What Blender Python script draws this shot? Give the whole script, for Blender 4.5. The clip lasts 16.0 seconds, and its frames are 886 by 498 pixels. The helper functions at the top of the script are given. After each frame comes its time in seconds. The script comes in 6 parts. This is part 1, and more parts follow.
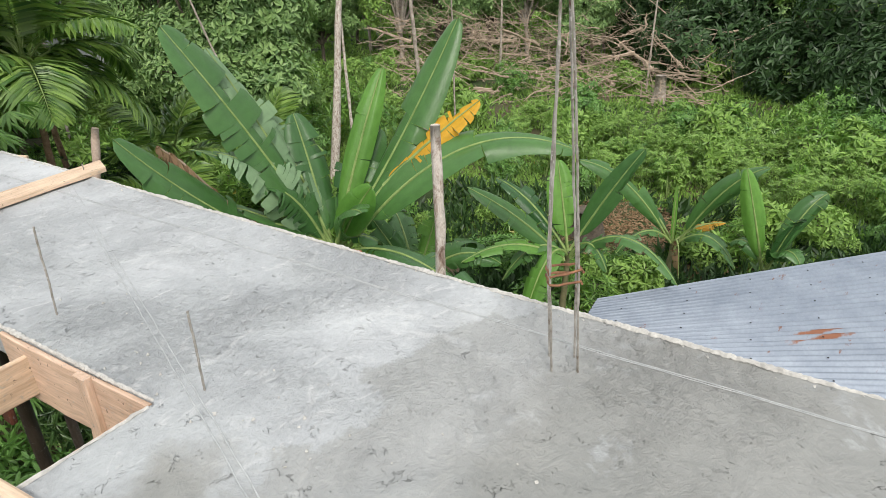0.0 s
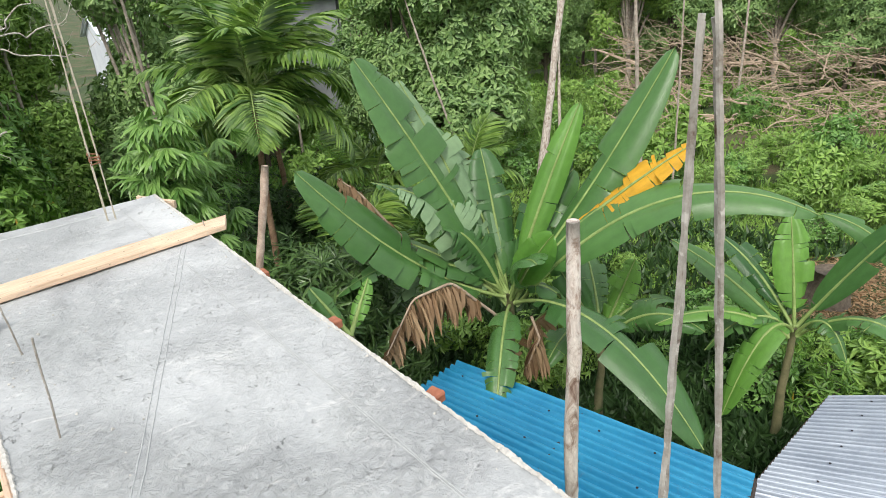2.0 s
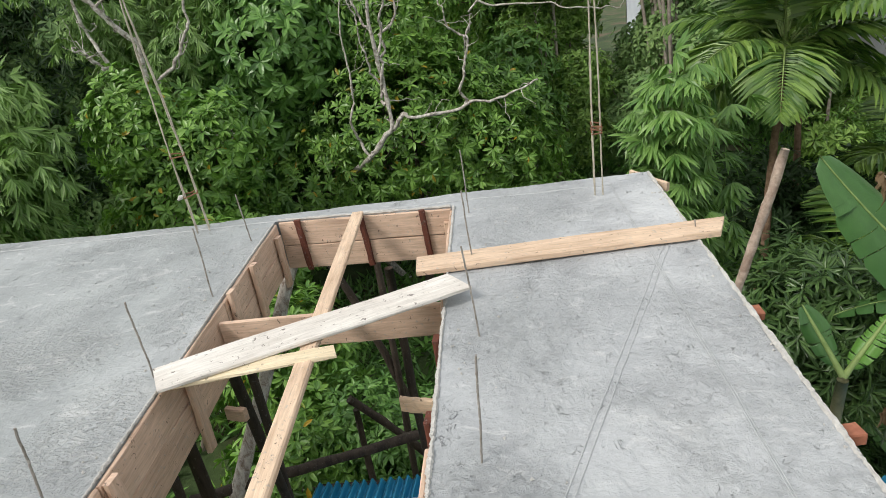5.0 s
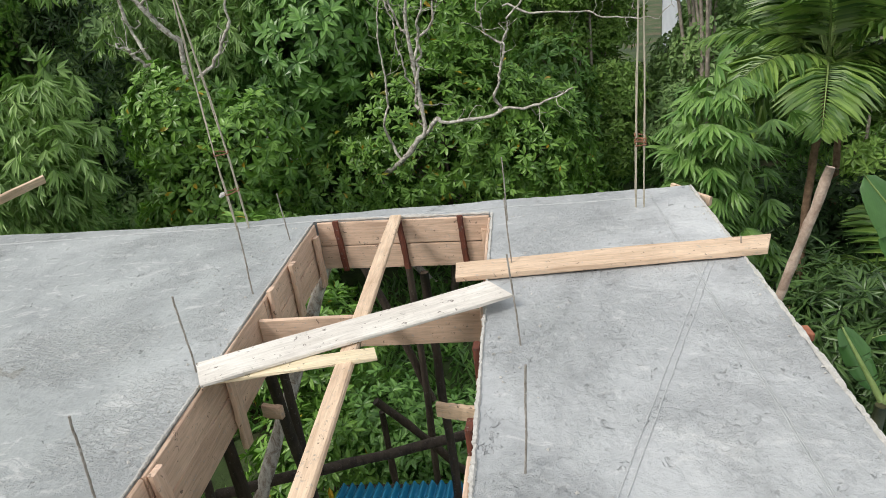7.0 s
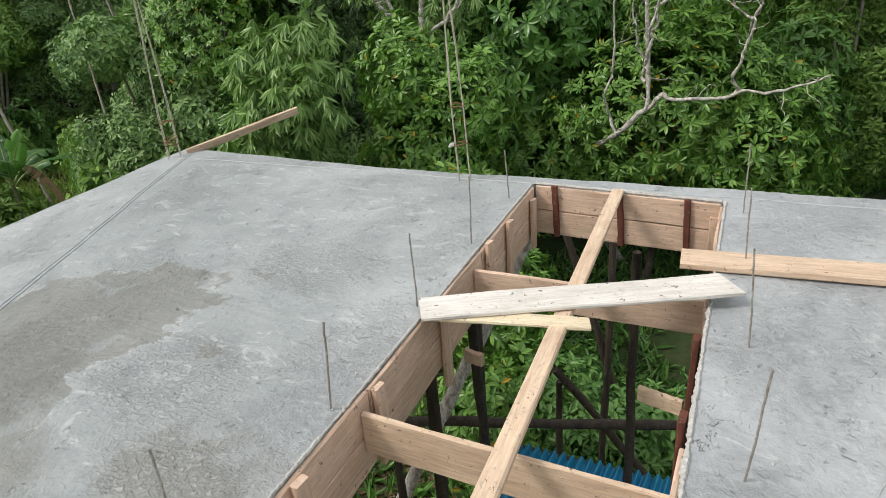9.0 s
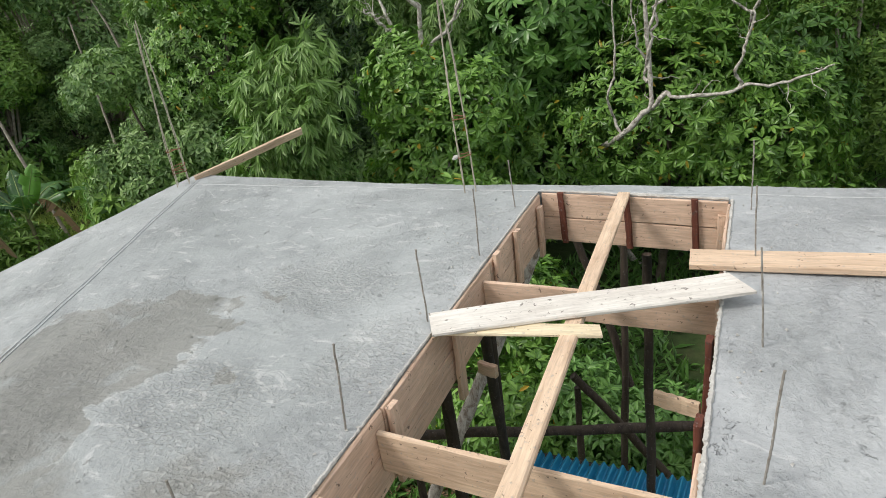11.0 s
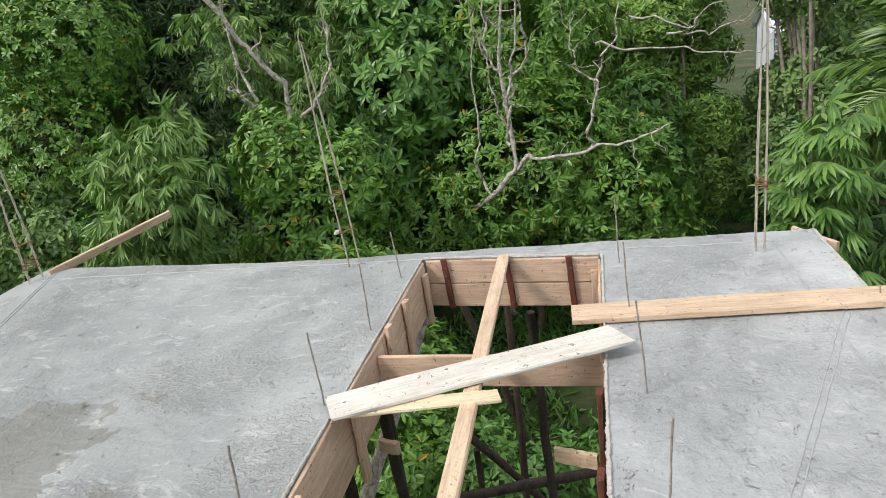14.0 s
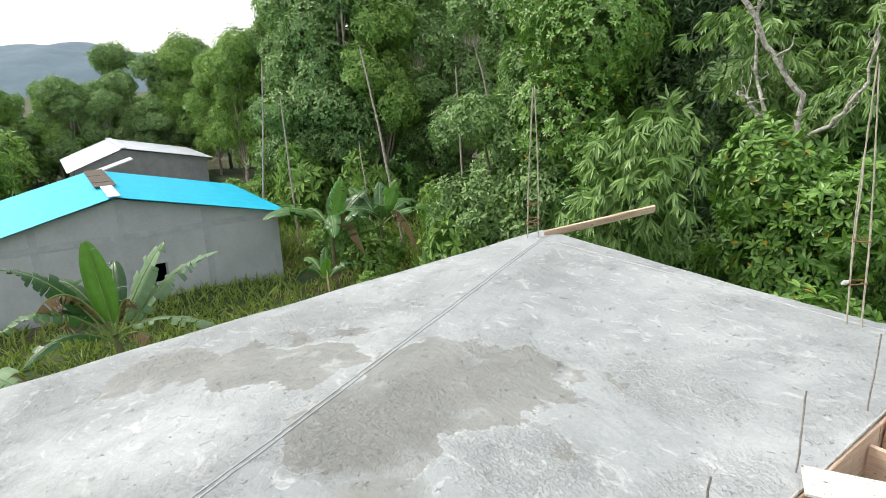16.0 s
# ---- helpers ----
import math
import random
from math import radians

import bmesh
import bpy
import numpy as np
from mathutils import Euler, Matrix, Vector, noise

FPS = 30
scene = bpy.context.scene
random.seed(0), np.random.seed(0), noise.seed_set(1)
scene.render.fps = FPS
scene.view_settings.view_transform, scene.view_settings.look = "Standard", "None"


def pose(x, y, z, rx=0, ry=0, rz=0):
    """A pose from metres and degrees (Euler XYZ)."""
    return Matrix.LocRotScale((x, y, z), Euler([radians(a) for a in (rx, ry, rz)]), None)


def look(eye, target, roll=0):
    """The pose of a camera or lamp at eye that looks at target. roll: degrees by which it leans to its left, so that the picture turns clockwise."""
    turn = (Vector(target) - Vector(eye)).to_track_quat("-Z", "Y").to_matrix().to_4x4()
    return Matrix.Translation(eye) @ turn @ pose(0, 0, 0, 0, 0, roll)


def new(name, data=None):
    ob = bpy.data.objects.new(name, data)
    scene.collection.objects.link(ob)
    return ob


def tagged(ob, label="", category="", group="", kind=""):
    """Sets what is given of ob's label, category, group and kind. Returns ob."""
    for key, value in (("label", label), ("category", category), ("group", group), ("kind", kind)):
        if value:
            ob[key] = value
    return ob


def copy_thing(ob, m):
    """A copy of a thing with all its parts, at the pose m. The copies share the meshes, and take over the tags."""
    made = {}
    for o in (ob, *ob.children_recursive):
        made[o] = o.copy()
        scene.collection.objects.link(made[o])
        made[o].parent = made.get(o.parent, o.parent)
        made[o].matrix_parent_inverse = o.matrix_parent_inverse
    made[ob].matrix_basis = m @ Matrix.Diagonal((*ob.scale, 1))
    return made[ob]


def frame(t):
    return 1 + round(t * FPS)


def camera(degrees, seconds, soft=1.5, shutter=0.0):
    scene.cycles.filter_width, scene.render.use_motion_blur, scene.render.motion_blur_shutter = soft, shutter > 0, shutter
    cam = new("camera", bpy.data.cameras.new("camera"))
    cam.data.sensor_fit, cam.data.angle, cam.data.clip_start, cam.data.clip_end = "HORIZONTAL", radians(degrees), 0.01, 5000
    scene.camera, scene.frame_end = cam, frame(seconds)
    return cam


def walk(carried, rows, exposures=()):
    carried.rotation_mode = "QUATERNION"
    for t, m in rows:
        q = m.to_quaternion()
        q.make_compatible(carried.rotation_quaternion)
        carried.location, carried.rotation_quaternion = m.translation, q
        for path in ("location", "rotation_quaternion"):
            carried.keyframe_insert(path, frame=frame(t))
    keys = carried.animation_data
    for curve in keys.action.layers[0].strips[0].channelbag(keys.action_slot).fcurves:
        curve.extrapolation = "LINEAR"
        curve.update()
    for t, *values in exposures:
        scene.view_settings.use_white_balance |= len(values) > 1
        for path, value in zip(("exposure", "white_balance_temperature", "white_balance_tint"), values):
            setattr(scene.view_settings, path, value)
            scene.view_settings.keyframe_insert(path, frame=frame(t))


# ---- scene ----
cam = camera(69.8, 16.0, 0.45)
PATH = [
    (0, (0.642, -5.382, 1.575), (2.129, -4.38, 0.69), -0.9),
    (0.5, (0.984, -5.237, 1.562), (2.355, -4.053, 0.715), -0.1),
    (1, (1.379, -5.125, 1.65), (2.814, -3.96, 0.885), -1.0),
    (1.5, (1.637, -5.045, 1.619), (2.917, -3.704, 0.869), -6.1),
    (2, (1.841, -4.997, 1.604), (2.899, -3.506, 0.792), -3.8),
    (2.5, (1.79, -4.70, 1.613), (2.352, -2.942, 0.8465), -2.65),
    (3, (1.736, -4.515, 1.609), (1.904, -2.696, 0.793), -5.1),
    (3.5, (1.774, -4.375, 1.598), (1.489, -2.582, 0.76), -6.3),
    (4, (1.994, -4.182, 1.601), (1.602, -2.411, 0.758), -7.5),
    (4.2, (2.021, -4.172, 1.605), (1.678, -2.367, 0.815), -8.5),
    (6.3, (1.951, -4.187, 1.598), (1.662, -2.385, 0.78), -8.5),
    (6.5, (1.935, -4.196, 1.609), (1.614, -2.391, 0.81), -8.0),
    (7, (1.915, -4.181, 1.62), (1.54, -2.377, 0.843), -7.2),
    (7.5, (1.86, -4.209, 1.63), (1.326, -2.444, 0.856), -7.7),
    (8, (1.78, -4.228, 1.634), (1.041, -2.55, 0.837), -6.2),
    (8.5, (1.758, -4.235, 1.633), (0.931, -2.598, 0.835), -6.1),
    (9, (1.719, -4.268, 1.631), (0.81, -2.685, 0.813), -4.6),
    (9.2, (1.692, -4.282, 1.625), (0.693, -2.761, 0.796), -4.5),
    (11.3, (1.781, -4.234, 1.658), (0.883, -2.621, 0.888), -9.8),
    (11.5, (1.846, -4.192, 1.639), (1.217, -2.47, 0.841), -9.9),
    (12, (1.919, -4.186, 1.627), (1.757, -2.368, 0.81), -11.2),
    (12.5, (1.881, -4.214, 1.626), (1.845, -2.409, 0.764), -10.8),
    (13, (1.854, -4.193, 1.643), (1.713, -2.363, 0.849), -9.8),
    (13.5, (1.855, -4.183, 1.665), (1.67, -2.336, 0.921), -9.2),
    (14, (1.711, -4.26, 1.716), (1.103, -2.469, 1.065), -8.6),
    (14.5, (1.608, -4.415, 1.677), (0.393, -2.966, 1.026), -8.1),
    (15, (1.492, -4.462, 1.632), (0.046, -3.303, 0.881), -6.0),
    (15.5, (1.419, -4.426, 1.727), (-0.073, -3.209, 1.186), -1.8),
    (16, (1.403, -4.484, 1.847), (-0.226, -3.459, 1.301), -2.2),
]
walk(cam, [(t, look(eye, target, roll)) for t, eye, target, roll in PATH],
     [(0, 0.42), (1, 0.42), (1.5, 0.68), (2, 0.66), (3.5, 0.22), (6.5, 0.24), (9, 0.22), (11.3, 0.25), (13.5, 0.3), (14.5, 0.3), (15.0, 0.23), (15.5, 0.28), (16, 0.72)])


# ---------------------------------------------------------------- light
SUN_TO = Vector((-0.62, -0.50, 0.85)).normalized()
world = bpy.data.worlds.new("sky")
scene.world = world
world.use_nodes = True
wn, wl = world.node_tree.nodes, world.node_tree.links
sky = wn.new("ShaderNodeTexSky")
sky.sky_type, sky.sun_disc = "NISHITA", False
sky.sun_elevation = math.asin(SUN_TO.z)
sky.sun_rotation = math.atan2(SUN_TO.x, SUN_TO.y)
sky.air_density, sky.dust_density, sky.ozone_density = 1.0, 4.0, 1.0
veil = wn.new("ShaderNodeMixRGB")
veil.inputs[0].default_value = 0.72
veil.inputs[2].default_value = (7.9, 7.95, 7.75, 1)
wl.new(sky.outputs[0], veil.inputs[1])
wl.new(veil.outputs[0], wn["Background"].inputs[0])
wn["Background"].inputs[1].default_value = 0.115
sun_data = bpy.data.lights.new("sun", "SUN")
sun_data.energy, sun_data.angle, sun_data.color = 1.7, radians(14), (1.0, 0.95, 0.88)
sun = new("sun", sun_data)
sun.matrix_world = look((0, 0, 30), Vector((0, 0, 30)) - SUN_TO)

rng = np.random.default_rng(7)
GROUND = -6.0


# ---------------------------------------------------------------- materials
def material(name, build, rough=0.8, metal=0.0, bump=0.0):
    """build(n, l) returns the sockets of colour and, if it has them, of height and roughness."""
    m = bpy.data.materials.new(name)
    m.use_nodes = True
    n, l = m.node_tree.nodes, m.node_tree.links
    b = n["Principled BSDF"]
    b.inputs["Roughness"].default_value, b.inputs["Metallic"].default_value = rough, metal
    got = build(n, l)
    if not isinstance(got, tuple):
        got = (got,)
    l.new(got[0], b.inputs["Base Color"])
    if len(got) > 1 and got[1] is not None:
        bp = n.new("ShaderNodeBump")
        bp.inputs["Strength"].default_value = 1.0
        bp.inputs["Distance"].default_value = bump
        l.new(got[1], bp.inputs["Height"])
        l.new(bp.outputs[0], b.inputs["Normal"])
    if len(got) > 2:
        l.new(got[2], b.inputs["Roughness"])
    return m


def coords(n, l, scale=(1, 1, 1), kind="Object"):
    c, mp = n.new("ShaderNodeTexCoord"), n.new("ShaderNodeMapping")
    mp.inputs["Scale"].default_value = scale
    l.new(c.outputs[kind], mp.inputs[0])
    return mp.outputs[0]


def noise_tex(n, l, v, scale, detail=4, rough=0.55, dist=0.0):
    t = n.new("ShaderNodeTexNoise")
    t.inputs["Scale"].default_value, t.inputs["Detail"].default_value = scale, detail
    t.inputs["Roughness"].default_value, t.inputs["Distortion"].default_value = rough, dist
    l.new(v, t.inputs["Vector"])
    return t.outputs["Fac"]


def ramp(n, l, fac, *stops):
    r = n.new("ShaderNodeValToRGB")
    while len(r.color_ramp.elements) < len(stops):
        r.color_ramp.elements.new(0.5)
    for e, (p, c) in zip(r.color_ramp.elements, stops):
        e.position = p
        e.color = (*c, 1) if isinstance(c, tuple) else (c, c, c, 1)
    l.new(fac, r.inputs[0])
    return r.outputs[0]


def mixed(n, l, fac, a, b, how="MIX"):
    x = n.new("ShaderNodeMixRGB")
    x.blend_type = how
    for s, v in ((0, fac), (1, a), (2, b)):
        if isinstance(v, (int, float)):
            x.inputs[s].default_value = v if s == 0 else (v, v, v, 1)
        elif isinstance(v, tuple):
            x.inputs[s].default_value = (*v, 1)
        else:
            l.new(v, x.inputs[s])
    return x.outputs[0]


def calc(n, l, op, a, b):
    x = n.new("ShaderNodeMath")
    x.operation = op
    for s, v in ((0, a), (1, b)):
        if isinstance(v, (int, float)):
            x.inputs[s].default_value = v
        else:
            l.new(v, x.inputs[s])
    return x.outputs[0]


def leaf_material(name, dark, light, warm=None, rough=0.42, back=0.3, ribs=0.0):
    """Leaves that vary one by one, let some light through, and shine a little."""
    m = bpy.data.materials.new(name)
    m.use_nodes = True
    n, l = m.node_tree.nodes, m.node_tree.links
    b = n["Principled BSDF"]
    b.inputs["Roughness"].default_value = rough
    geo = n.new("ShaderNodeNewGeometry")
    stops = [(0.0, dark), (0.75, light)]
    stops += [(0.982, light), (0.992, warm)] if warm else [(1.0, light)]
    c = ramp(n, l, geo.outputs["Random Per Island"], *stops)
    v = coords(n, l)
    c = mixed(n, l, 0.55, c, ramp(n, l, noise_tex(n, l, v, 0.9, 3), (0.3, (0.7, 0.75, 0.65)), (0.7, (1.25, 1.2, 1.0))), "MULTIPLY")
    if ribs:
        uv = coords(n, l, (1, 1, 1), "UV")
        w = n.new("ShaderNodeTexWave")
        w.inputs["Scale"].default_value, w.inputs["Distortion"].default_value = ribs * 3.2, 1.5
        l.new(uv, w.inputs["Vector"])
        c = mixed(n, l, 0.13, c, ramp(n, l, w.outputs["Fac"], (0.0, 0.55), (1.0, 1.25)), "MULTIPLY")
        c = mixed(n, l, 0.5, c, ramp(n, l, noise_tex(n, l, coords(n, l, (2.2, 60, 1), "UV"), 3.0, 4), (0.3, 0.78), (0.7, 1.2)), "MULTIPLY")
        bp = n.new("ShaderNodeBump")
        bp.inputs["Distance"].default_value = 0.0007
        l.new(w.outputs["Fac"], bp.inputs["Height"])
        l.new(bp.outputs[0], b.inputs["Normal"])
    l.new(c, b.inputs["Base Color"])
    tr, mx = n.new("ShaderNodeBsdfTranslucent"), n.new("ShaderNodeMixShader")
    l.new(mixed(n, l, 1.0, c, (0.95, 1.1, 0.6), "MULTIPLY"), tr.inputs["Color"])
    mx.inputs[0].default_value = back
    l.new(b.outputs[0], mx.inputs[1])
    l.new(tr.outputs[0], mx.inputs[2])
    l.new(mx.outputs[0], n["Material Output"].inputs[0])
    return m


def m_concrete(n, l):
    v = coords(n, l)
    big = noise_tex(n, l, v, 0.55, 5, 0.6, 0.4)
    mid = noise_tex(n, l, v, 3.0, 6, 0.62, 0.6)
    fine = noise_tex(n, l, v, 38, 5, 0.7)
    swirl = noise_tex(n, l, v, 7.0, 4, 0.6, 2.5)
    c = ramp(n, l, big, (0.3, (0.33, 0.35, 0.358)), (0.5, (0.415, 0.435, 0.447)), (0.7, (0.51, 0.53, 0.542)))
    c = mixed(n, l, 0.55, c, ramp(n, l, mid, (0.3, (0.7, 0.7, 0.71)), (0.5, (1.0, 1.0, 1.0)), (0.7, (1.2, 1.2, 1.18))), "MULTIPLY")
    c = mixed(n, l, 0.42, c, ramp(n, l, fine, (0.3, 0.78), (0.7, 1.16)), "MULTIPLY")
    sep = n.new("ShaderNodeSeparateXYZ")
    l.new(v, sep.inputs[0])
    pour = ramp(n, l, calc(n, l, "ADD", sep.outputs["X"], calc(n, l, "MULTIPLY", mid, 0.5)), (0.0, (0.87, 0.89, 0.885)), (0.9, (1.03, 1.03, 1.04)))
    c = mixed(n, l, 1.0, c, pour, "MULTIPLY")
    zone = ramp(n, l, noise_tex(n, l, v, 0.8, 4, 0.6, 0.5), (0.42, 0.0), (0.6, 1.0))
    pits = ramp(n, l, noise_tex(n, l, coords(n, l, (1, 1.5, 1)), 26, 4, 0.62, 0.1), (0.66, 0.0), (0.72, 1.0))
    ridge = calc(n, l, "ABSOLUTE", calc(n, l, "SUBTRACT", noise_tex(n, l, coords(n, l, (1.3, 1, 1)), 6.5, 5, 0.62, 1.4), 0.5), 0.0)
    marks = calc(n, l, "MULTIPLY", ramp(n, l, ridge, (0.0, 1.0), (0.006, 0.0)), ramp(n, l, noise_tex(n, l, v, 9.0, 3), (0.58, 0.0), (0.66, 1.0)))
    marks = calc(n, l, "MAXIMUM", marks, calc(n, l, "MULTIPLY", pits, calc(n, l, "ADD", calc(n, l, "MULTIPLY", zone, 0.95), 0.04)))
    c = mixed(n, l, calc(n, l, "MULTIPLY", marks, 0.17), c, (0.2, 0.2, 0.2))
    bloom = ramp(n, l, noise_tex(n, l, coords(n, l, (1, 1.6, 1)), 3.4, 6, 0.65, 2.2), (0.57, 0.0), (0.66, 1.0))
    c = mixed(n, l, calc(n, l, "MULTIPLY", bloom, 0.4), c, (0.66, 0.67, 0.67))
    wob = n.new("ShaderNodeTexNoise")
    wob.inputs["Scale"].default_value, wob.inputs["Detail"].default_value, wob.inputs["Roughness"].default_value = 2.2, 8, 0.66
    l.new(v, wob.inputs["Vector"])
    sh = n.new("ShaderNodeVectorMath")
    sh.operation = "MULTIPLY_ADD"
    l.new(wob.outputs["Color"], sh.inputs[0])
    sh.inputs[1].default_value, sh.inputs[2].default_value = (0.8, 0.8, 0), (-0.4, -0.4, 0)
    mv = n.new("ShaderNodeVectorMath")
    mv.operation = "ADD"
    l.new(v, mv.inputs[0])
    l.new(sh.outputs[0], mv.inputs[1])
    damp = fringe = None
    for cx, cy, rx, ry, soft_ in ((-1.62, -2.55, 0.66, 0.56, 0), (-1.38, -1.95, 0.34, 0.12, 0), (-1.12, -2.17, 0.22, 0.1, 0), (-1.4, -3.25, 0.5, 0.4, 0), (-0.95, -3.5, 0.42, 0.26, 1),
                                 (-0.1, -3.25, 0.45, 0.32, 1), (-0.62, -2.62, 0.1, 0.06, 0), (-0.95, -1.75, 0.1, 0.05, 0), (-3.05, -3.05, 0.2, 0.06, 0), (-2.42, -3.12, 0.4, 0.3, 0), (-2.85, -3.5, 0.45, 0.36, 0), (-3.3, -3.98, 0.45, 0.4, 0), (-2.84, -2.72, 0.16, 0.09, 0),
                                 (2.28, -4.78, 0.92, 0.78, 2), (1.62, -4.62, 0.6, 0.66, 2), (1.25, -3.85, 0.5, 0.3, 1), (-0.9, -5.2, 1.5, 1.0, 1), (2.3, -5.35, 1.8, 1.4, 1)):
        mp = n.new("ShaderNodeMapping")
        mp.inputs["Location"].default_value = (-cx / rx, -cy / ry, 0)
        mp.inputs["Scale"].default_value = (1 / rx, 1 / ry, 0)
        l.new(mv.outputs[0], mp.inputs[0])
        ln = n.new("ShaderNodeVectorMath")
        ln.operation = "LENGTH"
        l.new(mp.outputs[0], ln.inputs[0])
        e = ramp(n, l, ln.outputs["Value"], (0.5 if soft_ == 1 else 0.95, 0.62 if soft_ == 2 else 1.0), (1.12 if soft_ == 1 else 1.0, 0.0))
        damp = e if damp is None else calc(n, l, "MAXIMUM", damp, e)
        if soft_:
            continue
        f = ramp(n, l, ln.outputs["Value"], (0.97, 0.0), (1.0, 1.0), (1.04, 0.7), (1.16, 0.0))
        fringe = f if fringe is None else calc(n, l, "MAXIMUM", fringe, f)
    damp = calc(n, l, "MULTIPLY", damp, ramp(n, l, noise_tex(n, l, v, 2.4, 7, 0.7, 0.4), (0.36, 0.35), (0.44, 1.0)))
    wet = ramp(n, l, noise_tex(n, l, v, 1.6, 6, 0.65, 0.8), (0.3, (0.19, 0.195, 0.18)), (0.7, (0.28, 0.28, 0.262)))
    c = mixed(n, l, calc(n, l, "MULTIPLY", damp, 0.82), c, wet)
    salt = calc(n, l, "MULTIPLY", calc(n, l, "SUBTRACT", fringe, calc(n, l, "MULTIPLY", fringe, damp)), ramp(n, l, noise_tex(n, l, v, 5.0, 6, 0.7, 0.6), (0.42, 0.0), (0.56, 0.75)))
    c = mixed(n, l, salt, c, (0.68, 0.69, 0.68))
    rubble = None
    for cx, cy, rx, ry in ((-0.6, -2.8, 0.55, 0.36), (-0.1, -3.25, 0.5, 0.34), (-0.75, -1.6, 0.6, 0.4), (0.0, -2.2, 0.3, 0.5)):
        mp = n.new("ShaderNodeMapping")
        mp.inputs["Location"].default_value = (-cx / rx, -cy / ry, 0)
        mp.inputs["Scale"].default_value = (1 / rx, 1 / ry, 0)
        l.new(mv.outputs[0], mp.inputs[0])
        ln = n.new("ShaderNodeVectorMath")
        ln.operation = "LENGTH"
        l.new(mp.outputs[0], ln.inputs[0])
        e = ramp(n, l, ln.outputs["Value"], (0.6, 1.0), (1.1, 0.0))
        rubble = e if rubble is None else calc(n, l, "MAXIMUM", rubble, e)
    flakes = ramp(n, l, noise_tex(n, l, coords(n, l, (1, 1.35, 1)), 36, 5, 0.6, 0.25), (0.46, 0.0), (0.6, 1.0))
    c = mixed(n, l, calc(n, l, "MULTIPLY", calc(n, l, "MULTIPLY", flakes, rubble), 0.3), c, (0.58, 0.59, 0.585))
    arcs = n.new("ShaderNodeTexWave")
    arcs.wave_type, arcs.rings_direction = "RINGS", "Z"
    arcs.inputs["Scale"].default_value, arcs.inputs["Distortion"].default_value = 5.0, 9.0
    arcs.inputs["Detail"].default_value, arcs.inputs["Detail Scale"].default_value = 3.0, 1.2
    mp = n.new("ShaderNodeMapping")
    mp.inputs["Location"].default_value = (1.1, 3.3, 0)
    l.new(v, mp.inputs[0])
    l.new(mp.outputs[0], arcs.inputs["Vector"])
    trowel = calc(n, l, "MULTIPLY", arcs.outputs["Fac"], damp)
    c = mixed(n, l, calc(n, l, "MULTIPLY", trowel, 0.07), c, (0.42, 0.42, 0.40))
    grit = noise_tex(n, l, v, 22, 6, 0.72, 0.6)
    h = calc(n, l, "ADD", calc(n, l, "MULTIPLY", mid, 0.8), calc(n, l, "MULTIPLY", fine, 0.25))
    h = calc(n, l, "ADD", h, calc(n, l, "MULTIPLY", swirl, 0.4))
    h = calc(n, l, "ADD", h, calc(n, l, "MULTIPLY", calc(n, l, "MULTIPLY", grit, zone), 1.5))
    h = calc(n, l, "ADD", h, calc(n, l, "MULTIPLY", calc(n, l, "MULTIPLY", flakes, rubble), 0.26))
    h = calc(n, l, "ADD", h, calc(n, l, "MULTIPLY", trowel, 0.045))
    h = calc(n, l, "SUBTRACT", h, calc(n, l, "MULTIPLY", marks, 0.9))
    rg = calc(n, l, "SUBTRACT", ramp(n, l, mid, (0.2, 0.55), (0.8, 0.8)), calc(n, l, "MULTIPLY", damp, 0.22))
    return c, h, rg


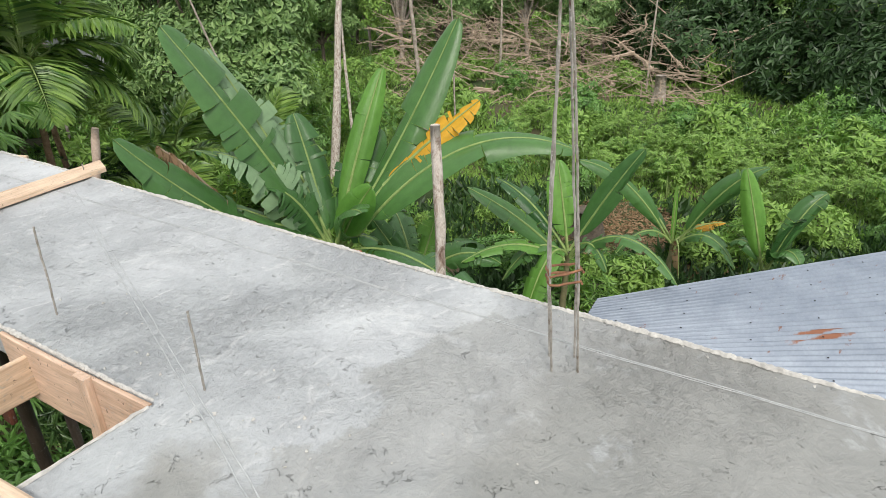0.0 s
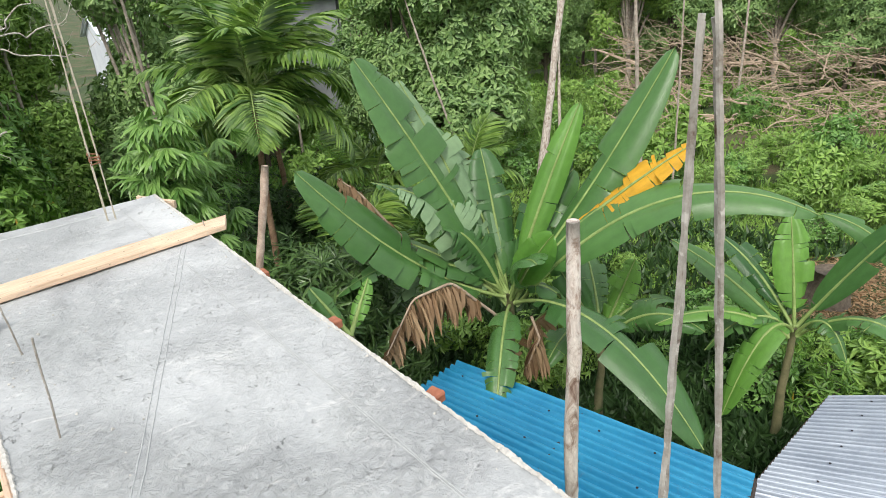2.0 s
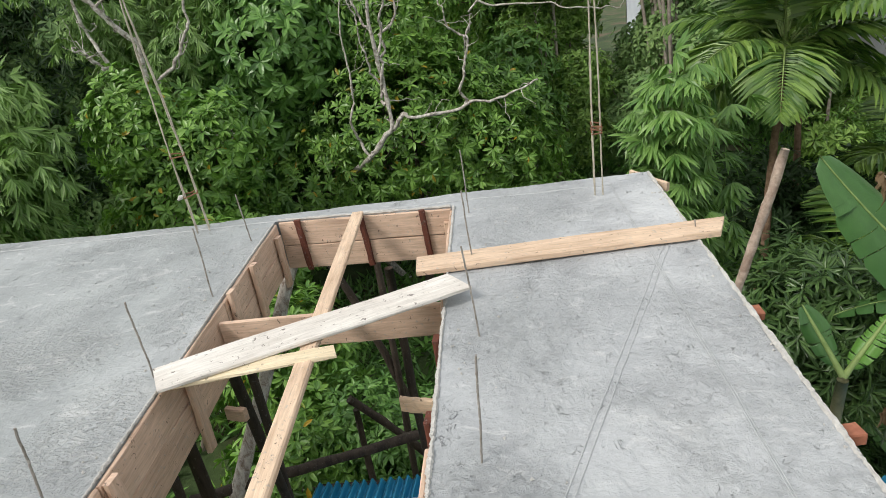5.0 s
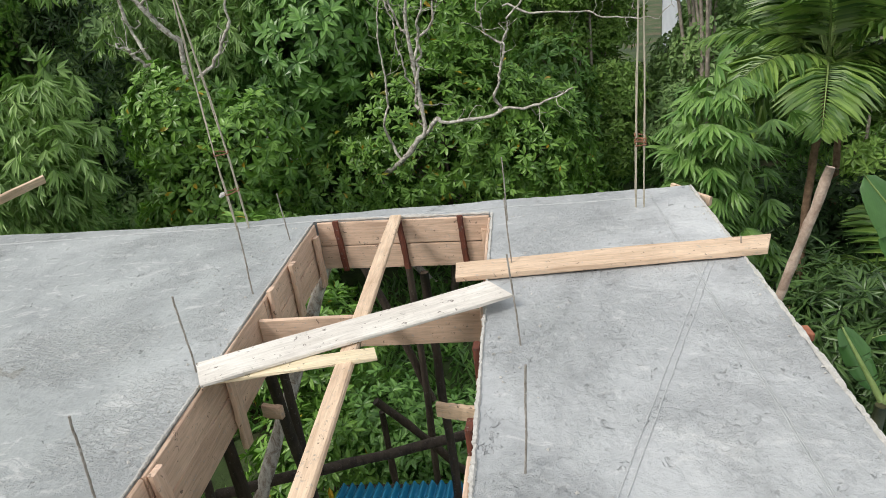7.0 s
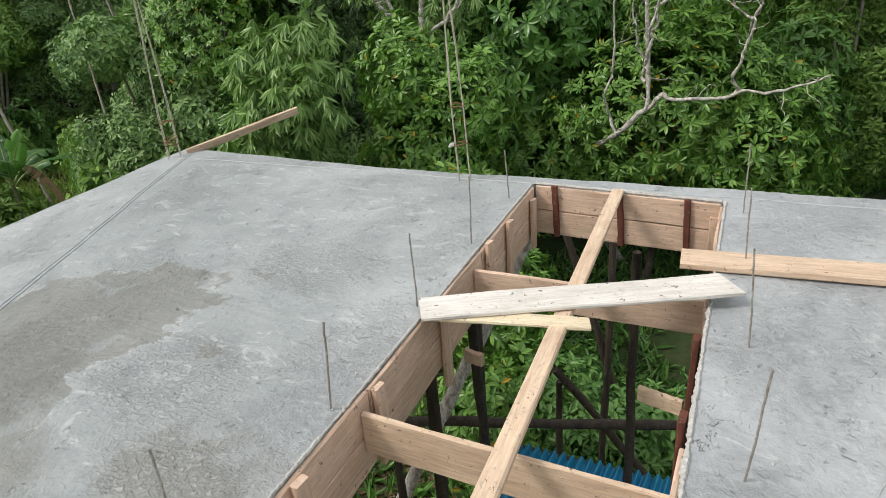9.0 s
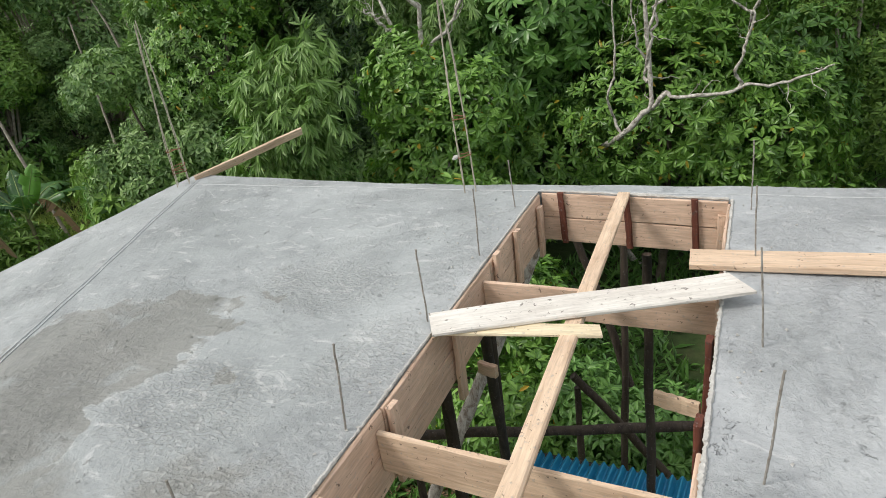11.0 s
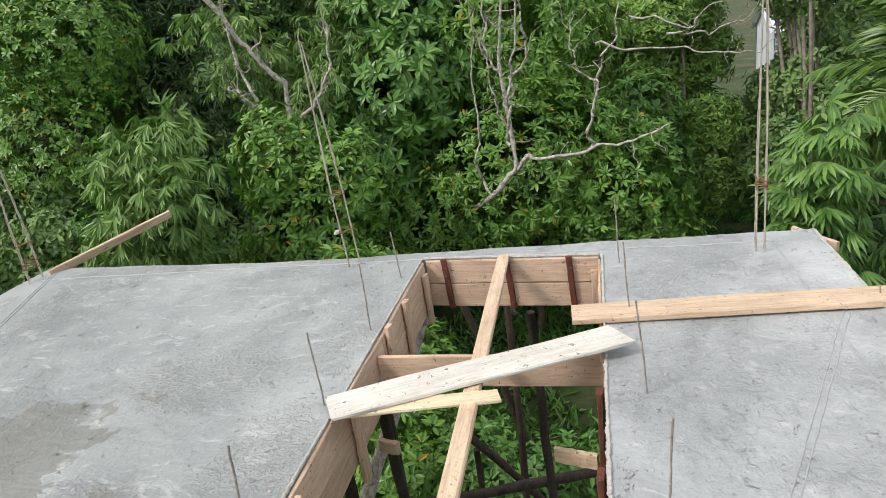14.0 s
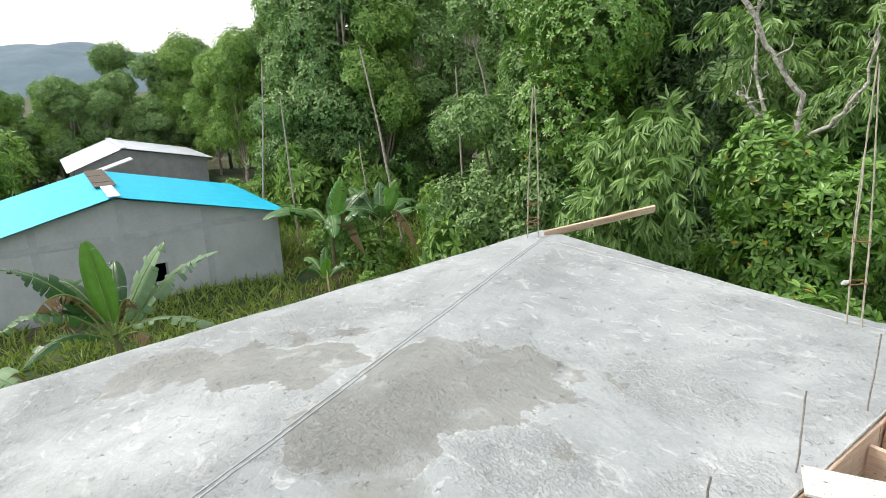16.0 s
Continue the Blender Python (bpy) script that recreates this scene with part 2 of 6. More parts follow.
def wood(name, dark, light, speck=0.5, along=(1.2, 14, 14)):
    def build(n, l):
        rnd = n.new("ShaderNodeObjectInfo").outputs["Random"]
        cb = n.new("ShaderNodeCombineXYZ")
        l.new(calc(n, l, "MULTIPLY", rnd, 37.0), cb.inputs[0])
        l.new(calc(n, l, "MULTIPLY", rnd, 19.0), cb.inputs[1])
        l.new(calc(n, l, "MULTIPLY", rnd, 53.0), cb.inputs[2])

        def moved(scale):
            sh = n.new("ShaderNodeVectorMath")
            sh.operation = "ADD"
            l.new(coords(n, l, scale), sh.inputs[0])
            l.new(cb.outputs[0], sh.inputs[1])
            return sh.outputs[0]

        v, v2 = moved(along), moved((1, 1, 1))
        grain = noise_tex(n, l, v, 2.2, 6, 0.62, 0.8)
        fine = noise_tex(n, l, moved(tuple(a * 2.6 for a in along)), 3.0, 4, 0.6, 0.3)
        c = ramp(n, l, grain, (0.28, dark), (0.5, tuple((a + b) / 2 for a, b in zip(dark, light))), (0.74, light))
        c = mixed(n, l, 0.38, c, ramp(n, l, fine, (0.32, 0.62), (0.6, 1.1)), "MULTIPLY")
        c = mixed(n, l, 0.45, c, ramp(n, l, noise_tex(n, l, v2, 3.2, 5, 0.6), (0.3, (0.66, 0.60, 0.56)), (0.65, (1.12, 1.12, 1.1))), "MULTIPLY")
        dirt = ramp(n, l, noise_tex(n, l, v2, 46, 4, 0.65), (0.60, 0.0), (0.68, 1.0))
        c = mixed(n, l, calc(n, l, "MULTIPLY", dirt, speck), c, (0.40, 0.39, 0.37))
        dark_spots = ramp(n, l, noise_tex(n, l, v2, 26, 4, 0.7, 0.5), (0.635, 0.0), (0.67, 1.0))
        c = mixed(n, l, calc(n, l, "MULTIPLY", dark_spots, 0.75), c, (0.07, 0.05, 0.04))
        h = calc(n, l, "ADD", calc(n, l, "MULTIPLY", fine, 0.7), calc(n, l, "MULTIPLY", dirt, 0.5))
        return c, h
    return material(name, build, 0.82, 0, 0.003)


def plain(name, a, b, scale=6.0, rough=0.7, metal=0.0, bump=0.002, fine=40.0):
    def build(n, l):
        v = coords(n, l)
        big = noise_tex(n, l, v, scale, 5, 0.6, 0.3)
        c = ramp(n, l, big, (0.3, a), (0.7, b))
        f = noise_tex(n, l, v, fine, 3, 0.6)
        c = mixed(n, l, 0.4, c, ramp(n, l, f, (0.3, 0.75), (0.7, 1.2)), "MULTIPLY")
        return c, f
    return material(name, build, rough, metal, bump)


def m_soil(n, l):
    v = coords(n, l)
    a = noise_tex(n, l, v, 0.35, 6, 0.6)
    c = ramp(n, l, a, (0.36, (0.028, 0.05, 0.014)), (0.5, (0.05, 0.085, 0.022)), (0.62, (0.11, 0.085, 0.05)), (0.75, (0.17, 0.115, 0.075)))
    c = mixed(n, l, 0.6, c, ramp(n, l, noise_tex(n, l, v, 6, 5, 0.7), (0.3, 0.45), (0.7, 1.35)), "MULTIPLY")
    return c, noise_tex(n, l, v, 5, 5, 0.7)


def sheet_material(name, a, b, rust, rough, metal, streaks=()):
    """streaks: long rust stains as (place along x - y, place along x + y, half length, half width)."""
    def build(n, l):
        v = coords(n, l)
        c = ramp(n, l, noise_tex(n, l, v, 1.3, 5, 0.6, 0.3), (0.3, a), (0.7, b))
        c = mixed(n, l, 0.4, c, ramp(n, l, noise_tex(n, l, v, 18, 4, 0.6), (0.3, 0.8), (0.7, 1.15)), "MULTIPLY")
        r = ramp(n, l, noise_tex(n, l, coords(n, l, (0.5, 1.6, 1)), 2.6, 5, 0.7), (0.64, 0.0), (0.70, 1.0))
        c = mixed(n, l, calc(n, l, "MULTIPLY", r, rust), c, (0.19, 0.085, 0.05))
        if streaks:
            sep = n.new("ShaderNodeSeparateXYZ")
            l.new(v, sep.inputs[0])
            along = calc(n, l, "MULTIPLY", calc(n, l, "SUBTRACT", sep.outputs["X"], sep.outputs["Y"]), 0.7071)
            across = calc(n, l, "MULTIPLY", calc(n, l, "ADD", sep.outputs["X"], sep.outputs["Y"]), 0.7071)
            rag = noise_tex(n, l, v, 7, 5, 0.7)
            for cu, cv, hu, hv in streaks:
                du = calc(n, l, "DIVIDE", calc(n, l, "ABSOLUTE", calc(n, l, "SUBTRACT", along, cu), 0.0), hu)
                dv = calc(n, l, "DIVIDE", calc(n, l, "ABSOLUTE", calc(n, l, "SUBTRACT", across, cv), 0.0), hv)
                far = calc(n, l, "ADD", calc(n, l, "MAXIMUM", du, dv), calc(n, l, "MULTIPLY", rag, 0.9))
                c = mixed(n, l, ramp(n, l, far, (0.75, 1.0), (1.0, 0.0)), c, (0.24, 0.10, 0.055))
        return c, noise_tex(n, l, v, 30, 3)
    return material(name, build, rough, metal, 0.001)


def m_block(n, l):
    v = coords(n, l)
    c = ramp(n, l, noise_tex(n, l, v, 0.6, 5, 0.6), (0.3, (0.44, 0.47, 0.51)), (0.7, (0.57, 0.60, 0.64)))
    br = n.new("ShaderNodeTexBrick")
    br.inputs["Color1"].default_value = br.inputs["Color2"].default_value = (1, 1, 1, 1)
    br.inputs["Mortar"].default_value = (0.8, 0.8, 0.8, 1)
    br.inputs["Scale"].default_value, br.inputs["Mortar Size"].default_value = 1.0, 0.012
    br.inputs["Brick Width"].default_value, br.inputs["Row Height"].default_value = 0.4, 0.2
    rot = n.new("ShaderNodeMapping")
    rot.inputs["Rotation"].default_value = (radians(90), 0, radians(90))
    l.new(v, rot.inputs[0])
    l.new(rot.outputs[0], br.inputs["Vector"])
    c = mixed(n, l, 0.5, c, br.outputs["Color"], "MULTIPLY")
    c = mixed(n, l, 0.4, c, ramp(n, l, noise_tex(n, l, v, 9, 5, 0.7), (0.3, 0.8), (0.7, 1.12)), "MULTIPLY")
    return c, noise_tex(n, l, v, 30, 3)


CONCRETE = material("cured_concrete", m_concrete, 0.6, 0, 0.02)
FRESH_WOOD = wood("fresh_sawn_wood", (0.54, 0.385, 0.265), (0.83, 0.655, 0.495))
FORM_WOOD = wood("formwork_plywood", (0.53, 0.37, 0.27), (0.78, 0.585, 0.455))
PALE_WOOD = wood("pale_dusty_wood", (0.62, 0.595, 0.55), (0.80, 0.775, 0.735), 0.3)
YELLOW_WOOD = wood("yellow_wood", (0.68, 0.57, 0.38), (0.88, 0.78, 0.58))
RED_WOOD = wood("red_brown_batten", (0.085, 0.025, 0.016), (0.19, 0.06, 0.035), 0.35)
def m_peeling(n, l):
    v = coords(n, l, (1, 1, 0.45))
    c = ramp(n, l, noise_tex(n, l, v, 16, 6, 0.7, 0.8), (0.3, (0.16, 0.10, 0.075)), (0.42, (0.38, 0.30, 0.25)), (0.52, (0.62, 0.56, 0.51)), (0.7, (0.80, 0.76, 0.70)))
    c = mixed(n, l, 0.5, c, ramp(n, l, noise_tex(n, l, v, 60, 4, 0.7), (0.3, 0.6), (0.7, 1.2)), "MULTIPLY")
    return c, noise_tex(n, l, v, 24, 5, 0.7)


GREY_WOOD = material("peeling_bark_pole", m_peeling, 0.9, 0, 0.012)
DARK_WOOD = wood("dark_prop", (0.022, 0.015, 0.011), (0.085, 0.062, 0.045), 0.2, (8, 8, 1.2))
def m_rebar(n, l):
    v = coords(n, l)
    c = ramp(n, l, noise_tex(n, l, v, 14, 5, 0.7), (0.32, (0.12, 0.075, 0.05)), (0.42, (0.27, 0.25, 0.22)), (0.68, (0.48, 0.46, 0.43)))
    c = mixed(n, l, ramp(n, l, noise_tex(n, l, v, 45, 3), (0.62, 0.0), (0.68, 1.0)), c, (0.5, 0.48, 0.45))
    return c, noise_tex(n, l, v, 150, 2)


STEEL = material("rebar_steel", m_rebar, 0.6, 0.35, 0.001)
STEEL_OLIVE = plain("rebar_dusty", (0.30, 0.27, 0.21), (0.56, 0.52, 0.43), 18, 0.6, 0.1, 0.001, 160)
RUST = plain("rust_steel", (0.15, 0.07, 0.04), (0.34, 0.17, 0.09), 25, 0.8, 0.2, 0.001, 120)
MORTAR = plain("dried_mortar", (0.40, 0.39, 0.37), (0.60, 0.59, 0.56), 20, 0.9, 0, 0.006, 60)
SCORE = plain("scored_concrete", (0.36, 0.38, 0.39), (0.52, 0.54, 0.55), 12, 0.8, 0, 0.003, 70)
BRICK = plain("clay_brick", (0.26, 0.09, 0.05), (0.42, 0.17, 0.10), 15, 0.9, 0, 0.004, 60)
SOIL = material("soil", m_soil, 0.95, 0, 0.05)
BLUE_SHEET = sheet_material("blue_sheet", (0.015, 0.20, 0.38), (0.03, 0.28, 0.48), 0.15, 0.3, 0.3)
TURQ_SHEET = sheet_material("turquoise_sheet", (0.0, 0.46, 0.70), (0.008, 0.54, 0.78), 0.03, 0.55, 0.0)
ZINC_SHEET = sheet_material("zinc_sheet", (0.22, 0.26, 0.32), (0.31, 0.355, 0.42), 1.0, 0.42, 0.35, ((0.8, 0.18, 1.3, 0.09), (0.9, 0.36, 1.0, 0.08), (3.4, 0.9, 0.8, 0.07)))
WHITE_SHEET = plain("pale_sheet", (0.58, 0.62, 0.70), (0.72, 0.76, 0.82), 1.0, 0.5, 0.0)
BLOCK = material("concrete_block_wall", m_block, 0.9, 0, 0.01)
PLASTER = plain("grey_plaster", (0.27, 0.28, 0.30), (0.36, 0.37, 0.39), 2.0, 0.9, 0, 0.004)
BAND = plain("grey_cement_band", (0.36, 0.385, 0.42), (0.47, 0.50, 0.54), 2.0, 0.9, 0, 0.004)
DARK_HOLE = plain("dark_opening", (0.01, 0.01, 0.012), (0.02, 0.02, 0.022), 3.0, 0.9)
BARK = plain("bark", (0.07, 0.055, 0.04), (0.17, 0.14, 0.11), 9, 0.9, 0, 0.02, 30)
PALM_BARK = plain("palm_trunk_bark", (0.13, 0.075, 0.045), (0.34, 0.23, 0.15), 7, 0.9, 0, 0.02, 30)
PEELED = plain("peeled_pole", (0.30, 0.21, 0.16), (0.62, 0.50, 0.41), 8, 0.85, 0, 0.012, 40)
PALE_BARK = plain("pale_bark", (0.22, 0.18, 0.15), (0.52, 0.46, 0.40), 7, 0.85, 0, 0.01, 30)
BARE_BARK = plain("bare_grey_bark", (0.15, 0.12, 0.095), (0.72, 0.70, 0.64), 16, 0.85, 0, 0.008, 40)
DRY_TWIG = plain("dry_twig", (0.26, 0.19, 0.14), (0.52, 0.42, 0.32), 5, 0.9, 0, 0.004, 40)
STALK = plain("green_stalk", (0.17, 0.25, 0.07), (0.30, 0.40, 0.14), 6, 0.55)
BAN_STEM = plain("banana_stem", (0.10, 0.11, 0.05), (0.24, 0.22, 0.12), 4, 0.6)
DRY_LEAF = leaf_material("dry_leaf", (0.19, 0.11, 0.06), (0.36, 0.25, 0.16), None, 0.8, 0.15, 9)
YEL_LEAF = leaf_material("yellow_leaf", (0.42, 0.19, 0.03), (0.78, 0.44, 0.03), None, 0.6, 0.3, 9)
BAN_LEAF = leaf_material("banana_leaf", (0.035, 0.105, 0.035), (0.085, 0.20, 0.06), None, 0.28, 0.16, 11)
BAN_LIGHT = leaf_material("young_banana_leaf", (0.10, 0.25, 0.045), (0.15, 0.33, 0.065), None, 0.34, 0.2, 11)
BAN_PALE = leaf_material("pale_leaf_back", (0.15, 0.26, 0.145), (0.24, 0.37, 0.22), None, 0.5, 0.2, 11)
LEAF_MID = leaf_material("broad_leaf", (0.08, 0.19, 0.048), (0.175, 0.345, 0.09), None, 0.36, 0.2)
LEAF_LIGHT = leaf_material("light_leaf", (0.08, 0.19, 0.035), (0.20, 0.37, 0.075), (0.45, 0.30, 0.03), 0.36, 0.2)
LEAF_DARK = leaf_material("forest_leaf", (0.115, 0.22, 0.08), (0.275, 0.42, 0.165), None, 0.5, 0.22)
LEAF_BAMBOO = leaf_material("bamboo_leaf", (0.115, 0.215, 0.06), (0.25, 0.40, 0.13), None, 0.45, 0.22)
# Leaf green darkened to paint in the shade under bananas and trees.
LEAF_SHADE = leaf_material("shade_toned_leaf", (0.022, 0.055, 0.018), (0.05, 0.11, 0.035), None, 0.5, 0.15)
MANGO_LEAF = leaf_material("mango_leaf", (0.035, 0.08, 0.028), (0.10, 0.185, 0.06), None, 0.36, 0.18)
LEAF_PALM = leaf_material("palm_leaf", (0.06, 0.14, 0.035), (0.22, 0.35, 0.085), None, 0.36, 0.22)
LEAF_FAN = leaf_material("fan_leaf", (0.085, 0.195, 0.045), (0.195, 0.35, 0.095), None, 0.4, 0.25)
LEAF_FIELD = leaf_material("field_leaf", (0.129, 0.243, 0.057), (0.275, 0.443, 0.108), None, 0.5, 0.22)
LEAF_GRASS = leaf_material("grass_blade", (0.164, 0.243, 0.057), (0.362, 0.443, 0.129), None, 0.6, 0.22)


# ---------------------------------------------------------------- mesh helpers
class Mesh:
    """Gathers points and faces with numpy and makes one mesh of them."""

    def __init__(self):
        self.v, self.f, self.uv, self.n = [], [], [], 0

    def add(self, verts, faces, uv=None):
        verts = np.asarray(verts, float).reshape(-1, 3)
        self.v.append(verts)
        self.f.append((np.asarray(faces, int) + self.n))
        self.uv.append(np.zeros((len(verts), 2)) if uv is None else np.asarray(uv, float))
        self.n += len(verts)
        return self

    def data(self, name, mat, smooth=False):
        me = bpy.data.meshes.new(name)
        v = np.concatenate(self.v)
        me.vertices.add(len(v))
        me.vertices.foreach_set("co", v.ravel())
        sizes = np.concatenate([np.full(len(f), f.shape[1]) for f in self.f])
        idx = np.concatenate([f.ravel() for f in self.f])
        me.loops.add(len(idx))
        me.loops.foreach_set("vertex_index", idx.astype(np.int32))
        me.polygons.add(len(sizes))
        me.polygons.foreach_set("loop_start", np.r_[0, np.cumsum(sizes)[:-1]].astype(np.int32))
        me.polygons.foreach_set("use_smooth", np.full(len(sizes), bool(smooth)))
        layer = me.uv_layers.new(name="map")
        layer.data.foreach_set("uv", np.concatenate(self.uv)[idx].ravel())
        me.update(calc_edges=True)
        me.validate()
        me.materials.append(mat)
        return me

    def part(self, name, mat, parent=None, label="", smooth=False):
        ob = new(name, self.data(name, mat, smooth))
        ob.parent = parent
        return tagged(ob, label)


def thing(name, at, label, category, group="", kind=""):
    """An empty at the base of a thing, which carries its parts."""
    ob = new(name)
    ob.location = at
    ob.empty_display_size = 0.1
    return tagged(ob, label, category, group, kind)


def unit(a):
    a = np.asarray(a, float)
    return a / np.maximum(np.linalg.norm(a, axis=-1, keepdims=True), 1e-9)


def tube(mb, pts, radii, sides=8, caps=True):
    pts = np.asarray(pts, float)
    radii = np.broadcast_to(np.asarray(radii, float), (len(pts),))
    tan = unit(np.gradient(pts, axis=0))
    ref = np.array([0, 0, 1.0]) if abs(tan[0][2]) < 0.9 else np.array([1.0, 0, 0])
    a = unit(np.cross(tan, ref))
    b = np.cross(tan, a)
    ang = np.linspace(0, 2 * np.pi, sides, endpoint=False)
    ring = pts[:, None] + radii[:, None, None] * (np.cos(ang)[None, :, None] * a[:, None] + np.sin(ang)[None, :, None] * b[:, None])
    i, j = np.meshgrid(np.arange(len(pts) - 1), np.arange(sides), indexing="ij")
    k = (j + 1) % sides
    faces = np.stack([i * sides + j, (i + 1) * sides + j, (i + 1) * sides + k, i * sides + k], -1).reshape(-1, 4)
    mb.add(ring.reshape(-1, 3), faces)
    if caps:
        n = mb.n - len(pts) * sides
        mb.f.append(np.array([np.arange(sides)[::-1] + n]))
        mb.f.append(np.array([np.arange(sides) + n + (len(pts) - 1) * sides]))
    return mb


def wobble(p0, p1, n, amount, seed=0):
    r = np.random.default_rng(seed)
    t = np.linspace(0, 1, n)[:, None]
    p = np.asarray(p0, float) * (1 - t) + np.asarray(p1, float) * t
    w = np.cumsum(r.normal(0, amount, (n, 3)), 0)
    return p + w - w[0] * (1 - t) - w[-1] * t


def board(mb, p0, p1, width, thick, side, seed=0, warp=0.004, segs=8, skew=(0.0, 0.0)):
    """A sawn board from p0 to p1 (the middle of its section), its width along side, with worn edges."""
    r = np.random.default_rng(seed)
    p0, p1 = np.asarray(p0, float), np.asarray(p1, float)
    ax = unit(p1 - p0)
    s = unit(np.asarray(side, float) - np.dot(side, ax) * ax)
    u = np.cross(ax, s)
    c = min(0.006, thick * 0.25)
    w, h = width / 2, thick / 2
    sec = np.array([(-w + c, -h), (w - c, -h), (w, -h + c), (w, h - c), (w - c, h), (-w + c, h), (-w, h - c), (-w, -h + c)])
    t = np.linspace(0, 1, segs + 1)
    bow = warp * np.sin(np.pi * t * r.uniform(0.7, 1.4) + r.uniform(0, 1))
    rings = []
    for i, x in enumerate(t):
        jit = sec + r.normal(0, 0.0014, sec.shape)
        off = jit[:, 0] / w * (skew[0] * (1 - x) + skew[1] * x)
        rings.append(p0 * (1 - x) + p1 * x + jit[:, :1] * s + (jit[:, 1:] + bow[i]) * u + off[:, None] * ax)
    rings = np.array(rings)
    i, j = np.meshgrid(np.arange(segs), np.arange(8), indexing="ij")
    k = (j + 1) % 8
    n = mb.n
    mb.add(rings.reshape(-1, 3), np.stack([i * 8 + j, i * 8 + k, (i + 1) * 8 + k, (i + 1) * 8 + j], -1).reshape(-1, 4))
    mb.f.append(np.array([np.arange(8)[::-1] + n]))
    mb.f.append(np.array([np.arange(8) + n + segs * 8]))
    return mb


def board_pose(p0, p1, side):
    p0, p1 = Vector(p0), Vector(p1)
    ax = (p1 - p0).normalized()
    sd = (Vector(side) - ax * Vector(side).dot(ax)).normalized()
    up = ax.cross(sd)
    turn = Matrix((ax, sd, up)).transposed().to_4x4()
    return Matrix.Translation((p0 + p1) / 2) @ turn, (p1 - p0).length


def box(mb, lo, hi):
    (a, b, c), (d, e, f) = lo, hi
    v = [(a, b, c), (d, b, c), (d, e, c), (a, e, c), (a, b, f), (d, b, f), (d, e, f), (a, e, f)]
    return mb.add(v, [(3, 2, 1, 0), (4, 5, 6, 7), (0, 1, 5, 4), (1, 2, 6, 5), (2, 3, 7, 6), (3, 0, 4, 7)])


def leaves(mb, p, axis, normal, length, width, fold=0.15, droop=0.15, full=False):
    """Many leaves at once: at p, along axis, facing normal. full: with a midrib and a rounder outline."""
    p, axis = np.asarray(p, float), unit(axis)
    m = len(p)
    length = np.broadcast_to(length, (m,))[:, None]
    width = np.broadcast_to(width, (m,))[:, None]
    s = unit(np.cross(axis, normal))
    up = np.cross(s, axis)

    def at(x, y, z):
        return p + axis * length * x + s * width * y + up * (width * z - length * droop * x * x)

    k = np.arange(m)[:, None]
    if full:
        v = np.stack([at(0, 0, 0), at(0.55, 0, 0), at(1, 0, 0), at(0.28, -0.42, fold), at(0.7, -0.42, fold), at(0.28, 0.42, fold), at(0.7, 0.42, fold)], 1)
        tri = np.array([(0, 1, 3), (3, 1, 4), (4, 1, 2), (0, 5, 1), (5, 6, 1), (6, 2, 1)])
        f = (k[:, :, None] * 7 + tri[None]).reshape(-1, 3)
    else:
        v = np.stack([at(0, 0, 0), at(0.5, -0.5, fold), at(1, 0, 0), at(0.5, 0.5, fold)], 1)
        tri = np.array([(0, 2, 1), (0, 3, 2)])
        f = (k[:, :, None] * 4 + tri[None]).reshape(-1, 3)
    return mb.add(v.reshape(-1, 3), f)


def shell(r, blobs, count):
    """Places of twig ends over lumpy blobs of (centre, radii), with the way out of each."""
    sizes = np.array([b[1][0] * b[1][1] + b[1][0] * b[1][2] for b in blobs])
    pick = r.choice(len(blobs), count, p=sizes / sizes.sum())
    c = np.array([b[0] for b in blobs], float)[pick]
    s = np.array([b[1] for b in blobs], float)[pick]
    d = unit(r.normal(size=(count, 3)))
    lump = 1 + 0.16 * np.sin(d[:, 0] * 5 + pick) * np.cos(d[:, 2] * 6 + 2 * pick) + 0.1 * np.sin(d[:, 1] * 11)
    rad = (r.uniform(0.35, 1.0, count) ** 0.45) * lump
    return c + d * s * rad[:, None], unit(d + np.array([0, 0, 0.25]))


def rosettes(mb, r, ends, out, per, length, width, open_=0.9, full=False, droop=0.2):
    """Twig ends with whorls of leaves."""
    m = len(ends)
    ref = unit(r.normal(size=(m, 3)))
    a = unit(np.cross(out, ref))
    b = np.cross(out, a)
    for k in range(per):
        ang = 2 * np.pi * k / per + r.uniform(-0.4, 0.4, m)
        radial = np.cos(ang)[:, None] * a + np.sin(ang)[:, None] * b
        ax = unit(out * r.uniform(0.15, 0.8, (m, 1)) + radial * open_ + np.array([0, 0, -0.1]))
        ln = length * r.uniform(0.65, 1.15, m)
        leaves(mb, ends + ax * 0.02, ax, out + 0.15 * r.normal(size=(m, 3)), ln, width * ln / length, 0.14, droop, full)
    return mb


# ---------------------------------------------------------------- ground and slab
def ground_z(x, y):
    x, y = np.asarray(x, float), np.asarray(y, float)
    z = GROUND + 0.12 * np.sin(x * 0.5 + 1) * np.cos(y * 0.43) + 0.06 * np.sin(x * 1.3 + y)
    return z - 1.2 * np.clip((x - 3.0) / 3.0, 0, 1)


def spread(limit, fine, n_fine, n_far):
    far = np.geomspace(fine, limit, n_far)[1:]
    return np.r_[-far[::-1], np.linspace(-fine, fine, n_fine), far]


